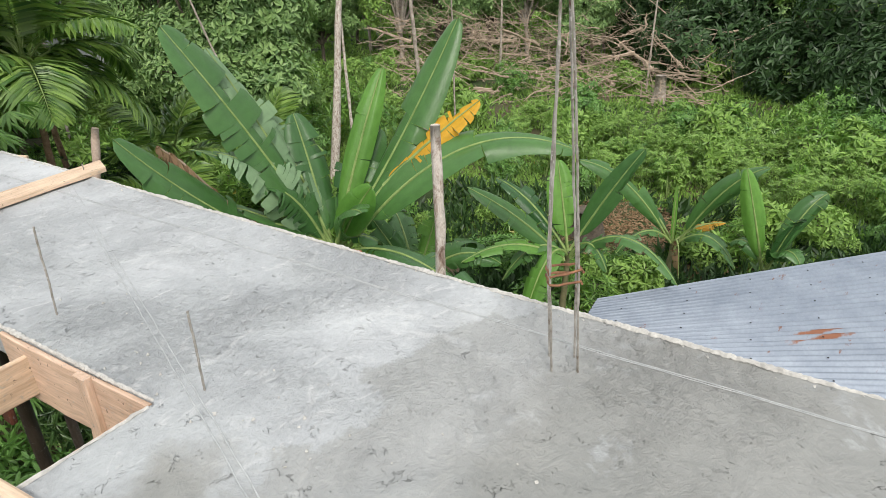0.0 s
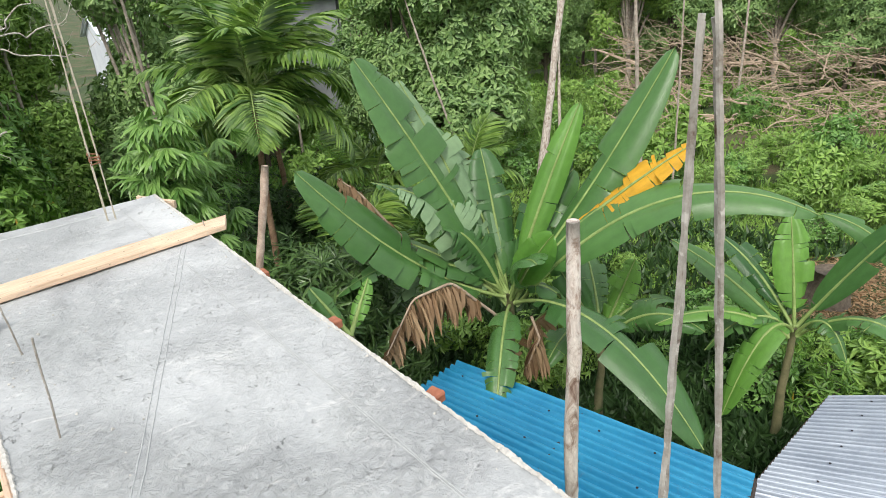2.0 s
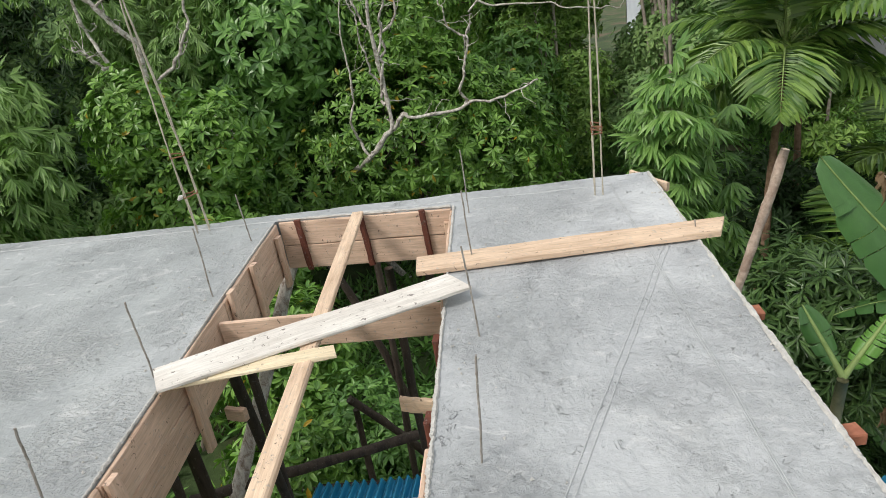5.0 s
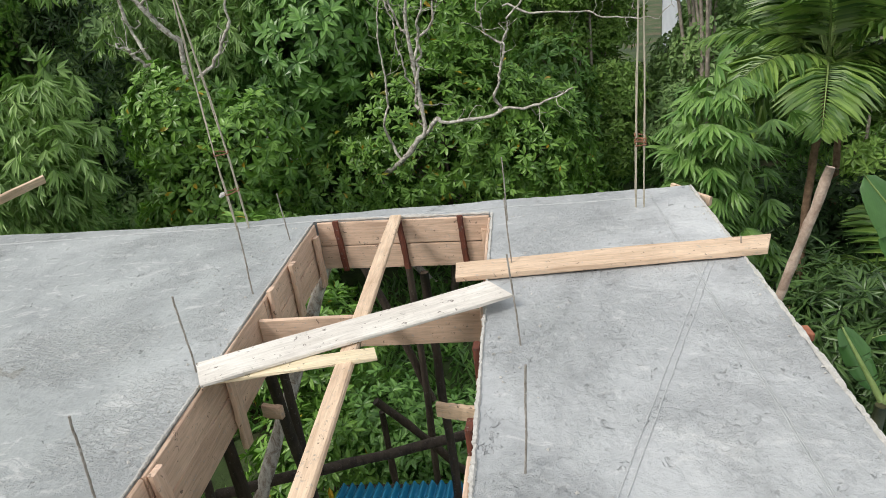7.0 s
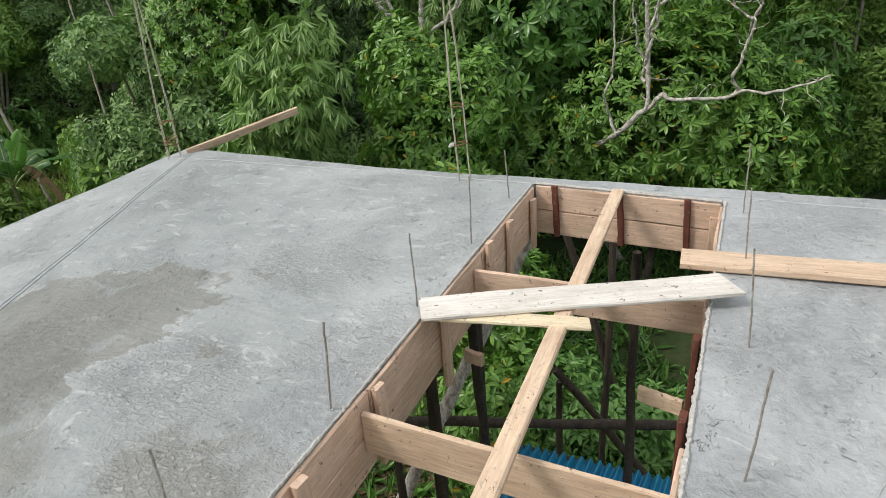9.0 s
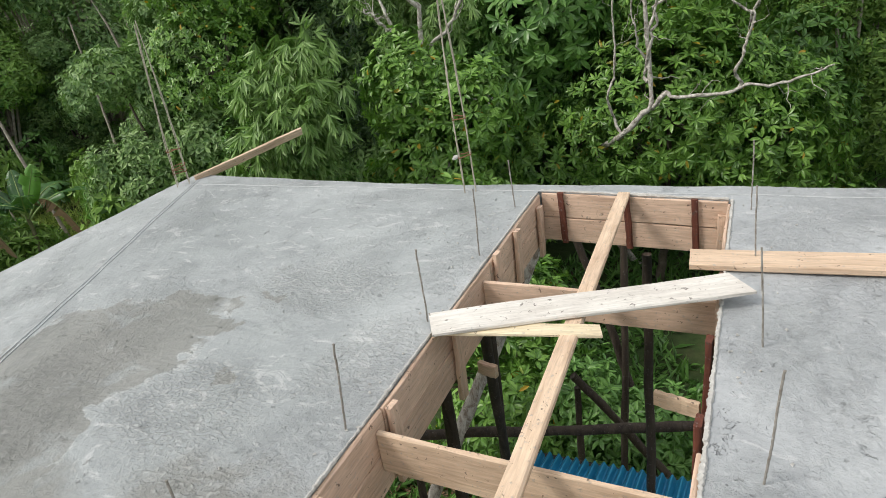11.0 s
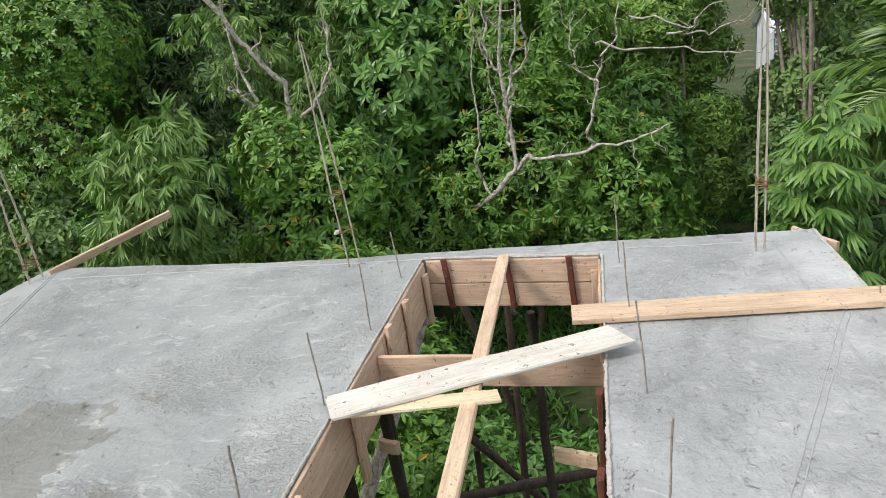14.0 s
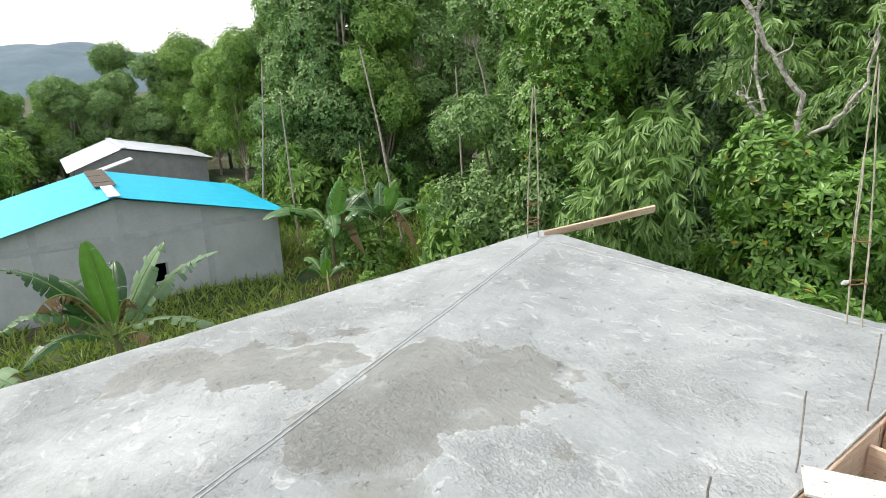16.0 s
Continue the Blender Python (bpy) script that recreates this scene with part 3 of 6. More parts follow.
gx, gy = np.meshgrid(spread(2500, 45, 150, 26), spread(2500, 45, 150, 26), indexing="ij")
gm = Mesh()
ni, nj = gx.shape
ii, jj = np.meshgrid(np.arange(ni - 1), np.arange(nj - 1), indexing="ij")
gm.add(np.stack([gx, gy, ground_z(gx, gy)], -1), np.stack([ii * nj + jj, (ii + 1) * nj + jj, (ii + 1) * nj + jj + 1, ii * nj + jj + 1], -1).reshape(-1, 4))
tagged(gm.part("ground", SOIL, None, "uneven ground of soil and low weeds", True), category="ground", kind="structure")

HIP = lambda y: -1.34 - 0.57 * (y + 4.14)  # noqa: E731


def slab_z(x, y):
    left = np.clip(HIP(y) - x, 0, None) * 0.857
    z = -0.13 * (np.sqrt(left**2 + 0.03**2) - 0.03)
    return z + 0.004 * np.sin(3.1 * x + 1.3 * y) * np.sin(2.3 * y - x) + 0.003 * np.sin(7.3 * x) * np.sin(6.1 * y + 2)


FAR_Y = lambda x: 0.10 + 0.069 * (x + 4.1)  # noqa: E731
OPEN_FAR = lambda x: 0.24 - 0.0286 * x  # noqa: E731
OPEN_NEAR = -3.40
RIGHT_X = lambda y: 2.88 - 0.038 * y  # noqa: E731
OPEN_L = lambda y: 0.34 * np.clip((0.24 - y) / 3.64, 0, 1)  # noqa: E731
OPEN_R = lambda y: 1.40 + 0.21 * np.clip((0.22 - y) / 3.62, 0, 1)  # noqa: E731
NA, NB, NC, N1, N2, N3 = 90, 20, 34, 6, 70, 90


def slab_grid():
    s = np.r_[np.linspace(0, 1, N1 + 1)[:-1], np.linspace(1, 2, N2 + 1)[:-1], np.linspace(2, 3, N3 + 1)]
    t = np.r_[np.linspace(0, 1, NA + 1)[:-1], np.linspace(1, 2, NB + 1)[:-1], np.linspace(2, 3, NC + 1)]
    S, T = np.meshgrid(s, t, indexing="ij")
    x = np.zeros_like(S)
    y = np.zeros_like(S)
    for _ in range(4):
        y = np.where(S < 1, FAR_Y(x) * (1 - S) + OPEN_FAR(x) * S, np.where(S < 2, OPEN_FAR(x) * (2 - S) + OPEN_NEAR * (S - 1), OPEN_NEAR * (3 - S) - 8.6 * (S - 2)))
        xl, xr, xe = OPEN_L(y), OPEN_R(y), RIGHT_X(y)
        x = np.where(T < 1, -4.1 * (1 - T) + xl * T, np.where(T < 2, xl * (2 - T) + xr * (T - 1), xr * (3 - T) + xe * (T - 2)))
    return x, y


sx, sy = slab_grid()
rag = np.random.default_rng(3)
edge_jit = rag.normal(0, 0.004, sx.shape)
sx[:, -1] += edge_jit[:, -1] * 1.6
sy[0, :] += edge_jit[0, :]
sz = slab_z(sx, sy)
sz[:, -1] += np.abs(edge_jit[:, -1]) * 0.8
R, C = sx.shape
slab = Mesh()
top = np.stack([sx, sy, sz], -1).reshape(-1, 3)
low = top - np.array([0, 0, 0.16])
ii, jj = np.meshgrid(np.arange(R - 1), np.arange(C - 1), indexing="ij")
keep = ~((ii >= N1) & (ii < N1 + N2) & (jj >= NA) & (jj < NA + NB))
ii, jj = ii[keep], jj[keep]
quad = np.stack([ii * C + jj, (ii + 1) * C + jj, (ii + 1) * C + jj + 1, ii * C + jj + 1], -1)
slab.add(np.r_[top, low], np.r_[quad, quad[:, ::-1] + R * C])


def rim(path):
    path = np.asarray(path)
    slab.f.append(np.stack([path[:-1], path[1:], path[1:] + R * C, path[:-1] + R * C], -1))


rim([j for j in range(C - 1, -1, -1)])
rim([i * C for i in range(R)])
rim([(R - 1) * C + j for j in range(C)])
rim([i * C + C - 1 for i in range(R - 1, -1, -1)])
a0, a1, b0, b1 = N1, N1 + N2, NA, NA + NB
rim([a0 * C + j for j in range(b0, b1 + 1)])
rim([i * C + b1 for i in range(a0, a1 + 1)])
rim([a1 * C + j for j in range(b1, b0 - 1, -1)])
rim([i * C + b0 for i in range(a1, a0 - 1, -1)])
tagged(slab.part("roof_slab", CONCRETE, None, "rough grey concrete roof slab with damp screed patches", False), category="roof slab", kind="structure")

# edge beams under the slab's rim, and raw lips of mortar along it
bm_ = Mesh()
ys = np.linspace(0.2, -8.5, 12)
for a, b in zip(ys[:-1], ys[1:]):
    board(bm_, (RIGHT_X(a) - 0.16, a, -0.27), (RIGHT_X(b) - 0.16, b, -0.27), 0.2, 0.22, (1, 0, 0), 1, 0, 1)
board(bm_, (-3.9, 0.045, -0.33), (2.7, 0.50, -0.27), 0.11, 0.2, (0, 1, 0), 1, 0, 6)
board(bm_, (-3.95, -0.1, -0.42), (-3.95, -8.4, -1.0), 0.2, 0.22, (1, 0, 0), 1, 0, 6)
tagged(bm_.part("edge_beam", PLASTER, None, "grey concrete beams under the slab's rim"), category="beam", kind="structure")


def lip(name, pts, w, h, seed):
    r = np.random.default_rng(seed)
    m = Mesh()
    pts = np.asarray(pts, float)
    n = len(pts)
    tube(m, pts + r.normal(0, 0.0015, pts.shape) + np.array([0, 0, h * 0.2]), w * (0.8 + 0.18 * np.convolve(r.normal(0, 1, n + 8), np.ones(9) / 3, 'valid')[:n].clip(-1.5, 1.8)) * r.uniform(0.9, 1.1, n), 6)
    return tagged(m.part(name, MORTAR, None, "ragged pale mortar lip along the slab's edge"), category="trim", kind="structure")


yy = np.linspace(0.55, -8.4, 700)
lip("trim", np.stack([RIGHT_X(yy) - 0.004, yy, 0 * yy], -1), 0.013, 0.02, 1)
yy = np.linspace(0.18, -3.38, 420)
lip("trim", np.stack([OPEN_R(yy) + 0.004, yy, slab_z(OPEN_R(yy), yy)], -1), 0.012, 0.016, 2)
lip("trim", np.stack([OPEN_L(yy) - 0.003, yy, slab_z(OPEN_L(yy), yy)], -1), 0.008, 0.012, 3)
xx = np.linspace(0.02, 1.38, 60)
lip("trim", np.stack([xx, OPEN_FAR(xx) + 0.004, 0 * xx], -1), 0.013, 0.02, 4)
xx = np.linspace(0.36, 1.58, 60)
lip("trim", np.stack([xx, 0 * xx + OPEN_NEAR - 0.004, 0 * xx], -1), 0.009, 0.015, 5)


def score(p0, p1, gap, seed, w=0.0027):
    """A pair of lines that a string and a trowel left in the screed."""
    p0, p1 = np.asarray(p0, float), np.asarray(p1, float)
    side = unit(np.array([-(p1 - p0)[1], (p1 - p0)[0]]))
    for k, off in enumerate((-gap / 2, gap / 2)):
        t = np.linspace(0, 1, 60)[:, None]
        q = p0 * (1 - t) + p1 * t + side * off
        q = q + np.random.default_rng(seed + k).normal(0, 0.0015, q.shape)
        m = Mesh()
        tube(m, np.c_[q, slab_z(q[:, 0], q[:, 1]) + 0.0016], w, 5, False)
        tagged(m.part("score_line", SCORE, None, "fine scored line in the concrete screed"), category="score line", kind="structure")


score((-3.83, 0.2), (-1.02, -4.7), 0.034, 11, 0.0055)
score((2.76, -0.65), (1.31, -4.6), 0.03, 12)
score((2.55, 0.42), (2.89, -5.9), 0.010, 13, 0.0022)
score((-3.9, 0.04), (2.55, 0.36), 0.010, 14, 0.0042)

# ---------------------------------------------------------------- formwork of the opening
form = thing("opening_formwork", (0.8, -1.6, -0.2), "raw plywood formwork boards lining the roof opening", "formwork")
form_at = Vector(form.location)


def fpart(name, mat, p0, p1, width, thick, side, seed, label="", parent=None, **kw):
    at, ln = board_pose(Vector(p0) - form_at, Vector(p1) - form_at, side)
    m = Mesh()
    board(m, (-ln / 2, 0, 0), (ln / 2, 0, 0), width, thick, (0, 1, 0), seed, **kw)
    ob = m.part(name, mat, parent or form, label)
    ob.matrix_local = at
    return ob


def left_x(y):
    return float(OPEN_L(y)) + 0.013


def right_x(y):
    return float(OPEN_R(y)) - 0.013


for k, z in enumerate((-0.105, -0.305)):
    fpart("form_board", FORM_WOOD, (0.03, OPEN_FAR(0) - 0.014, z), (1.38, OPEN_FAR(1.4) - 0.014, z), 0.194, 0.022, (0, 0, 1), 20 + k)
    for j, (ya, yb) in enumerate(((0.18, -1.05), (-1.06, -2.5), (-2.51, -3.38))):
        fpart("form_board", FORM_WOOD, (left_x(ya), ya, z), (left_x(yb), yb, z), 0.194, 0.022, (0, 0, 1), 30 + 3 * k + j)
    fpart("form_board", FORM_WOOD, (0.36, OPEN_NEAR + 0.014, z), (1.58, OPEN_NEAR + 0.014, z), 0.194, 0.022, (0, 0, 1), 40 + k)
fpart("form_board", FORM_WOOD, (right_x(0.15), 0.15, -0.12), (right_x(-1.3), -1.3, -0.12), 0.22, 0.022, (0, 0, 1), 45)
fpart("form_board", FORM_WOOD, (right_x(-2.35), -2.35, -0.17), (right_x(-3.38), -3.38, -0.17), 0.32, 0.022, (0, 0, 1), 46)
for k, x in enumerate((0.19, 0.695, 1.165)):
    fpart("batten", RED_WOOD, (x, OPEN_FAR(x) - 0.042, 0.01), (x + 0.02, OPEN_FAR(x) - 0.042, -0.41), 0.045, 0.03, (1, 0, 0), 50 + k, "red-brown batten")
fpart("batten", FORM_WOOD, (1.345, 0.165, -0.1), (1.345, 0.165, -0.42), 0.05, 0.04, (1, 0, 0), 54)
for k, (y, t, b) in enumerate(((0.05, -0.06, -0.47), (-0.55, -0.0, -0.4), (-0.98, 0.03, -0.36), (-1.72, -0.02, -0.52), (-2.46, -0.01, -0.42), (-3.05, 0.0, -0.4))):
    fpart("cleat", FORM_WOOD, (left_x(y) + 0.035, y, t), (left_x(y) + 0.035, y, b), 0.07, 0.032, (0, 1, 0), 60 + k)
fpart("cleat", RED_WOOD, (right_x(-1.55) - 0.02, -1.55, -0.03), (right_x(-1.55) - 0.02, -1.6, -0.62), 0.085, 0.03, (0, 1, 0), 70, "red-painted splashed cleat")
fpart("cleat", RED_WOOD, (right_x(-2.1) - 0.02, -2.12, -0.05), (right_x(-2.1) - 0.02, -2.15, -0.6), 0.09, 0.03, (0, 1, 0), 71, "red-painted splashed cleat")
fpart("cleat", FRESH_WOOD, (right_x(-0.95) - 0.025, -0.95, -0.02), (right_x(-0.95) - 0.025, -0.98, -0.5), 0.07, 0.03, (0, 1, 0), 72)
fpart("cleat", FORM_WOOD, (right_x(-3.0) - 0.025, -3.0, 0.0), (right_x(-3.0) - 0.025, -3.0, -0.4), 0.08, 0.035, (0, 1, 0), 73)
fpart("short_block", FRESH_WOOD, (1.22, -1.5, -0.45), (1.44, -1.55, -0.45), 0.09, 0.03, (0, 0, 1), 74)
fpart("short_block", FORM_WOOD, (0.2, -1.45, -0.5), (0.32, -1.47, -0.5), 0.08, 0.04, (0, 0, 1), 75)
fpart("cross_board", FRESH_WOOD, (0.29, -2.57, -0.175), (1.555, -2.54, -0.175), 0.21, 0.026, (0, 0, 1), 76)
fpart("cross_board", FORM_WOOD, (0.17, -1.2, -0.155), (1.455, -1.15, -0.155), 0.2, 0.026, (0, 0, 1), 77)


def loose(name, mat, p0, p1, width, thick, side, seed, label, **kw):
    at, ln = board_pose(p0, p1, side)
    m = Mesh()
    board(m, (-ln / 2, 0, 0), (ln / 2, 0, 0), width, thick, (0, 1, 0), seed, **kw)
    ob = m.part(name, mat)
    ob.matrix_world = at
    return tagged(ob, label, "plank", "planks over the opening")


loose("plank", FRESH_WOOD, (0.672, 0.20, 0.014), (1.08, -3.62, 0.024), 0.085, 0.036, (1, 0, 0.0), 80, "long narrow sawn plank laid lengthwise over the opening", warp=0.006)
loose("plank", YELLOW_WOOD, (0.22, -1.89, 0.016), (1.02, -1.725, 0.040), 0.10, 0.022, (0, 1, 0), 81, "short fresh yellow board under the pale plank", skew=(0.0, -0.01))
loose("plank", PALE_WOOD, (0.20, -1.905, 0.048), (1.57, -1.18, 0.085), 0.2, 0.024, (0, 1, 0.06), 82, "wide pale dusty plank laid across the opening", skew=(-0.01, -0.03))
pr = loose("plank", FRESH_WOOD, (1.28, -0.835, 0.024), (3.06, -0.625, 0.03), 0.2, 0.038, (0, 1, 0), 83, "thick sawn plank lying on the slab's edge", skew=(0.0, 0.05))
m = Mesh()
tube(m, np.array([(0.74, 0.0, 0.01), (0.735, 0.0, 0.065)]), 0.004, 6)
m.part("nail", STEEL, pr, "bent steel nail")
loose("plank", FRESH_WOOD, (-3.88, 0.20, -0.0), (-3.35, 1.42, 0.20), 0.09, 0.035, (0.3, -0.2, 1.0), 84, "sawn plank sticking out past the slab's corner")
loose("formwork_end", FRESH_WOOD, (2.74, 0.645, -0.03), (2.96, 0.36, -0.06), 0.07, 0.03, (0, 0, 1), 85, "sawn board end at the slab's corner")


# ---------------------------------------------------------------- steel
def stub(x, y, h, lean, seed):
    r = np.random.default_rng(seed)
    m = Mesh()
    z = float(slab_z(x, y))
    p = wobble((0, 0, -0.03), (lean[0], lean[1], h), 40, 0.0006, seed)
    tube(m, p, 0.0044 * (1 + 0.14 * (np.arange(40) % 2)), 6)
    ob = m.part("rebar_stub", STEEL)
    ob.location = (x, y, z)
    return tagged(ob, "thin grey steel rebar stub standing in the slab", "rebar", "rebar stubs along the opening")


for k, (x, y, h, lean) in enumerate((
        (-0.055, -0.13, 0.36, (-0.03, 0.02)), (0.045, -0.99, 0.44, (0.0, 0.02)), (0.115, -1.80, 0.42, (0.0, 0.0)), (0.215, -2.68, 0.42, (0.035, 0.01)),
        (0.16, -3.42, 0.36, (-0.02, 0.02)), (1.53, 0.03, 0.46, (-0.01, 0.02)), (1.61, -0.78, 0.44, (-0.02, 0.03)), (1.695, -1.61, 0.46, (-0.035, 0.03)),
        (1.745, -2.44, 0.44, (0.03, 0.02)), (1.762, -3.5, 0.36, (0.0, 0.0)))):
    stub(x, y, h, lean, 100 + k)


def cage(x, y, h, w, ties, mat, lean, seed, bars=4, turn=0.0):
    z0 = float(slab_z(x, y))
    ob = thing("column_rebar", (x, y, z0), "four tall steel bars of a column, tied with stirrups", "column rebar", "column starter bars")
    r = np.random.default_rng(seed)
    ca, sa = math.cos(radians(turn)), math.sin(radians(turn))
    cs = [(a * ca - b * sa, a * sa + b * ca) for a, b in ((-w, -w), (w, -w), (w, w), (-w, w))][:bars]
    for k, (a, b) in enumerate(cs):
        m = Mesh()
        t = np.linspace(0, 1, 60)
        sq = 1 - 0.86 * np.clip((t - 0.3) / 0.7, 0, 1) ** 1.2
        p = np.stack([a * sq + lean[0] * t * h, b * sq + lean[1] * t * h, -0.03 + t * (h + r.uniform(-0.08, 0.03))], -1)
        p = p + (wobble((0, 0, 0), (0, 0, 0), 60, 0.0009, seed * 7 + k)) * np.array([1, 1, 0])
        tube(m, p, 0.0047 * (1 + 0.13 * (np.arange(60) % 2)), 6)
        m.part("bar", mat, ob)
    for k, zt in enumerate(ties):
        s = 1 - 0.86 * max(0, (zt / h - 0.3) / 0.7) ** 1.2
        q = w * s + 0.007
        dz = r.uniform(-0.02, 0.02, 5)
        cx, cy = lean[0] * zt, lean[1] * zt
        p = np.array([(cx - q, cy - q, zt + dz[0]), (cx + q, cy - q, zt + dz[1]), (cx + q, cy + q, zt + dz[2]), (cx - q, cy + q, zt + dz[3]), (cx - q, cy - q, zt + dz[0] + 0.012)])
        for row in p:
            ox, oy = row[0] - cx, row[1] - cy
            row[0], row[1] = cx + ox * ca - oy * sa, cy + ox * sa + oy * ca
        p = np.concatenate([np.linspace(a, b, 5)[:-1] for a, b in zip(p[:-1], p[1:])] + [p[-1:]])
        m = Mesh()
        tube(m, p + r.normal(0, 0.002, p.shape), 0.0052, 5)
        m.part("stirrup", RUST, ob, "rusty bent stirrup")
    return ob


cage(2.67, -4.60, 1.58, 0.052, (0.40, 0.44), STEEL, (-0.04, 0.05), 201, turn=30)
cage(2.452, 0.20, 2.4, 0.027, (0.45, 0.475, 0.50), STEEL_OLIVE, (0.0, 0.0), 202, turn=-3)
cc = cage(-0.585, 0.20, 1.85, 0.045, (0.30, 0.62), STEEL_OLIVE, (-0.055, 0.02), 203, turn=26)
m = Mesh()
r_ = np.random.default_rng(5)
tube(m, np.array([(-0.09, -0.07, 0.285), (-0.07, -0.06, 0.30), (-0.045, -0.055, 0.31)]), [0.008, 0.02, 0.012], 7)
m.part("mortar_lump", MORTAR, cc, "pale lump of dried mortar")
cage(-3.93, 0.08, 1.68, 0.06, (0.16, 0.2, 0.38), STEEL_OLIVE, (0.005, 0.0), 204, turn=47)


# ---------------------------------------------------------------- poles, bricks, mortar crumbs
def pole(name, p0, p1, r0, r1, mat, label, cat, group="", seed=1, n=14):
    m = Mesh()
    p0, p1 = np.asarray(p0, float), np.asarray(p1, float)
    r = np.random.default_rng(seed)
    rad = np.linspace(r0, r1, n) * r.uniform(0.9, 1.1, n)
    tube(m, wobble((0, 0, 0), p1 - p0, n, 0.006, seed), rad, 10)
    ob = m.part(name, mat, None, "", True)
    ob.location = p0
    return tagged(ob, label, cat, group)


pole("wooden_pole", (3.88, -3.16, GROUND - 0.4), (3.90, -3.14, 0.50), 0.046, 0.034, GREY_WOOD, "upright grey barked pole beside the slab", "pole", seed=4, n=40)
pole("wooden_pole", (3.35, 1.75, -4.2), (4.24, 1.66, -0.28), 0.05, 0.042, PEELED, "leaning peeled pole with a sawn top", "pole", seed=5, n=30)


def clay_brick(x, y, z, rz, seed):
    bm = bmesh.new()
    bmesh.ops.create_cube(bm, size=1)
    bmesh.ops.scale(bm, vec=(0.075, 0.13, 0.05), verts=bm.verts)
    bmesh.ops.bevel(bm, geom=list(bm.edges), offset=0.007, segments=1, affect="EDGES")
    r = np.random.default_rng(seed)
    for v in bm.verts:
        v.co += Vector(r.normal(0, 0.002, 3))
    me = bpy.data.meshes.new("clay_brick")
    bm.to_mesh(me)
    bm.free()
    me.materials.append(BRICK)
    ob = new("clay_brick", me)
    ob.matrix_world = pose(x, y, z, 0, 0, rz)
    return tagged(ob, "broken red clay brick wedged under the slab's edge", "brick", "bricks along the edge")


for k, (y, dx) in enumerate(((-1.43, 0.0), (-2.28, 0.02), (-3.14, 0.02), (-3.98, 0.0))):
    clay_brick(RIGHT_X(y) + 0.02 + dx, y, -0.075, 90 + 8 * k, k)
crumbs = Mesh()
for k in range(260):
    side = rng.integers(0, 3)
    y = rng.uniform(-6, 0.4)
    x = RIGHT_X(y) - abs(rng.normal(0, 0.03)) if side == 0 else (OPEN_L(y) - abs(rng.normal(0, 0.25)) if side == 1 else OPEN_R(y) + abs(rng.normal(0, 0.25)))
    s = rng.uniform(0.003, 0.010)
    y = min(y, 0.1)
    c = np.array([x, y, float(slab_z(x, y)) + s * 0.4])
    v = unit(rng.normal(size=(6, 3)) * 0.3 + np.array([(1, 0, 0), (-1, 0, 0), (0, 1, 0), (0, -1, 0), (0, 0, 1), (0, 0, -1)])) * s
    crumbs.add(c + v, [(0, 2, 4), (2, 1, 4), (1, 3, 4), (3, 0, 4), (2, 0, 5), (1, 2, 5), (3, 1, 5), (0, 3, 5)])
tagged(crumbs.part("mortar_crumbs", MORTAR, None, "loose crumbs of dried mortar on the slab"), category="mortar crumbs", kind="stuff")

pole("slender_trunk", (-2.5, -0.45, GROUND), (-0.2, 0.95, -0.55), 0.085, 0.06, GREY_WOOD, "pale mottled trunk standing below the opening", "tree trunk", "slender trunks", 470, 26)
# timber props below the slab
props = [((0.02, -1.55, GROUND), (0.12, -1.75, -0.2)), ((-0.75, 0.9, GROUND), (0.06, -1.1, -0.2)), ((-0.18, 1.42, GROUND), (-0.18, 1.42, -2.75)),
         ((0.17, 2.05, GROUND), (0.22, 2.0, -0.6)), ((0.95, 0.05, GROUND), (0.85, 0.12, -0.42)),
         ((1.62, -2.0, GROUND), (1.62, -2.0, -0.2)), ((0.12, -3.2, GROUND), (0.2, -3.2, -0.2)),
         ((-1.2, -0.4, GROUND), (-1.2, -0.4, -0.2)), ((-1.2, -2.4, GROUND), (-1.2, -2.4, -0.2)), ((-2.6, -1.0, GROUND), (-2.6, -1.0, -0.3)),
         ((2.5, -1.2, GROUND), (2.5, -1.2, -0.2)), ((2.5, -3.2, GROUND), (2.5, -3.2, -0.2)), ((-2.6, -3.6, GROUND), (-2.6, -3.6, -0.4)),
         ((2.5, 0.1, GROUND), (2.5, 0.1, -0.2)), ((-0.5, 0.1, GROUND), (-0.5, 0.1, -0.2)), ((-3.6, -0.2, GROUND), (-3.6, -0.2, -0.3))]
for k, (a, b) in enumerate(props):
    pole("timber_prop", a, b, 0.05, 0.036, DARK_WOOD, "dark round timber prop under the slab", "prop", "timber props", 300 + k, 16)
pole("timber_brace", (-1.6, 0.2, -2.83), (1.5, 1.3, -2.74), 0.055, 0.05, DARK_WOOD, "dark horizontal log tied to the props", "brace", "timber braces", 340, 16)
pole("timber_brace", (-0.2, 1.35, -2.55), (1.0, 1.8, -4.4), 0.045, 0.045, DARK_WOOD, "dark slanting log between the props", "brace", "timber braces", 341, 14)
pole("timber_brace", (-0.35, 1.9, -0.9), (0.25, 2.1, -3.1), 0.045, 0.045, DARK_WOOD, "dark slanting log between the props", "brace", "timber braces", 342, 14)


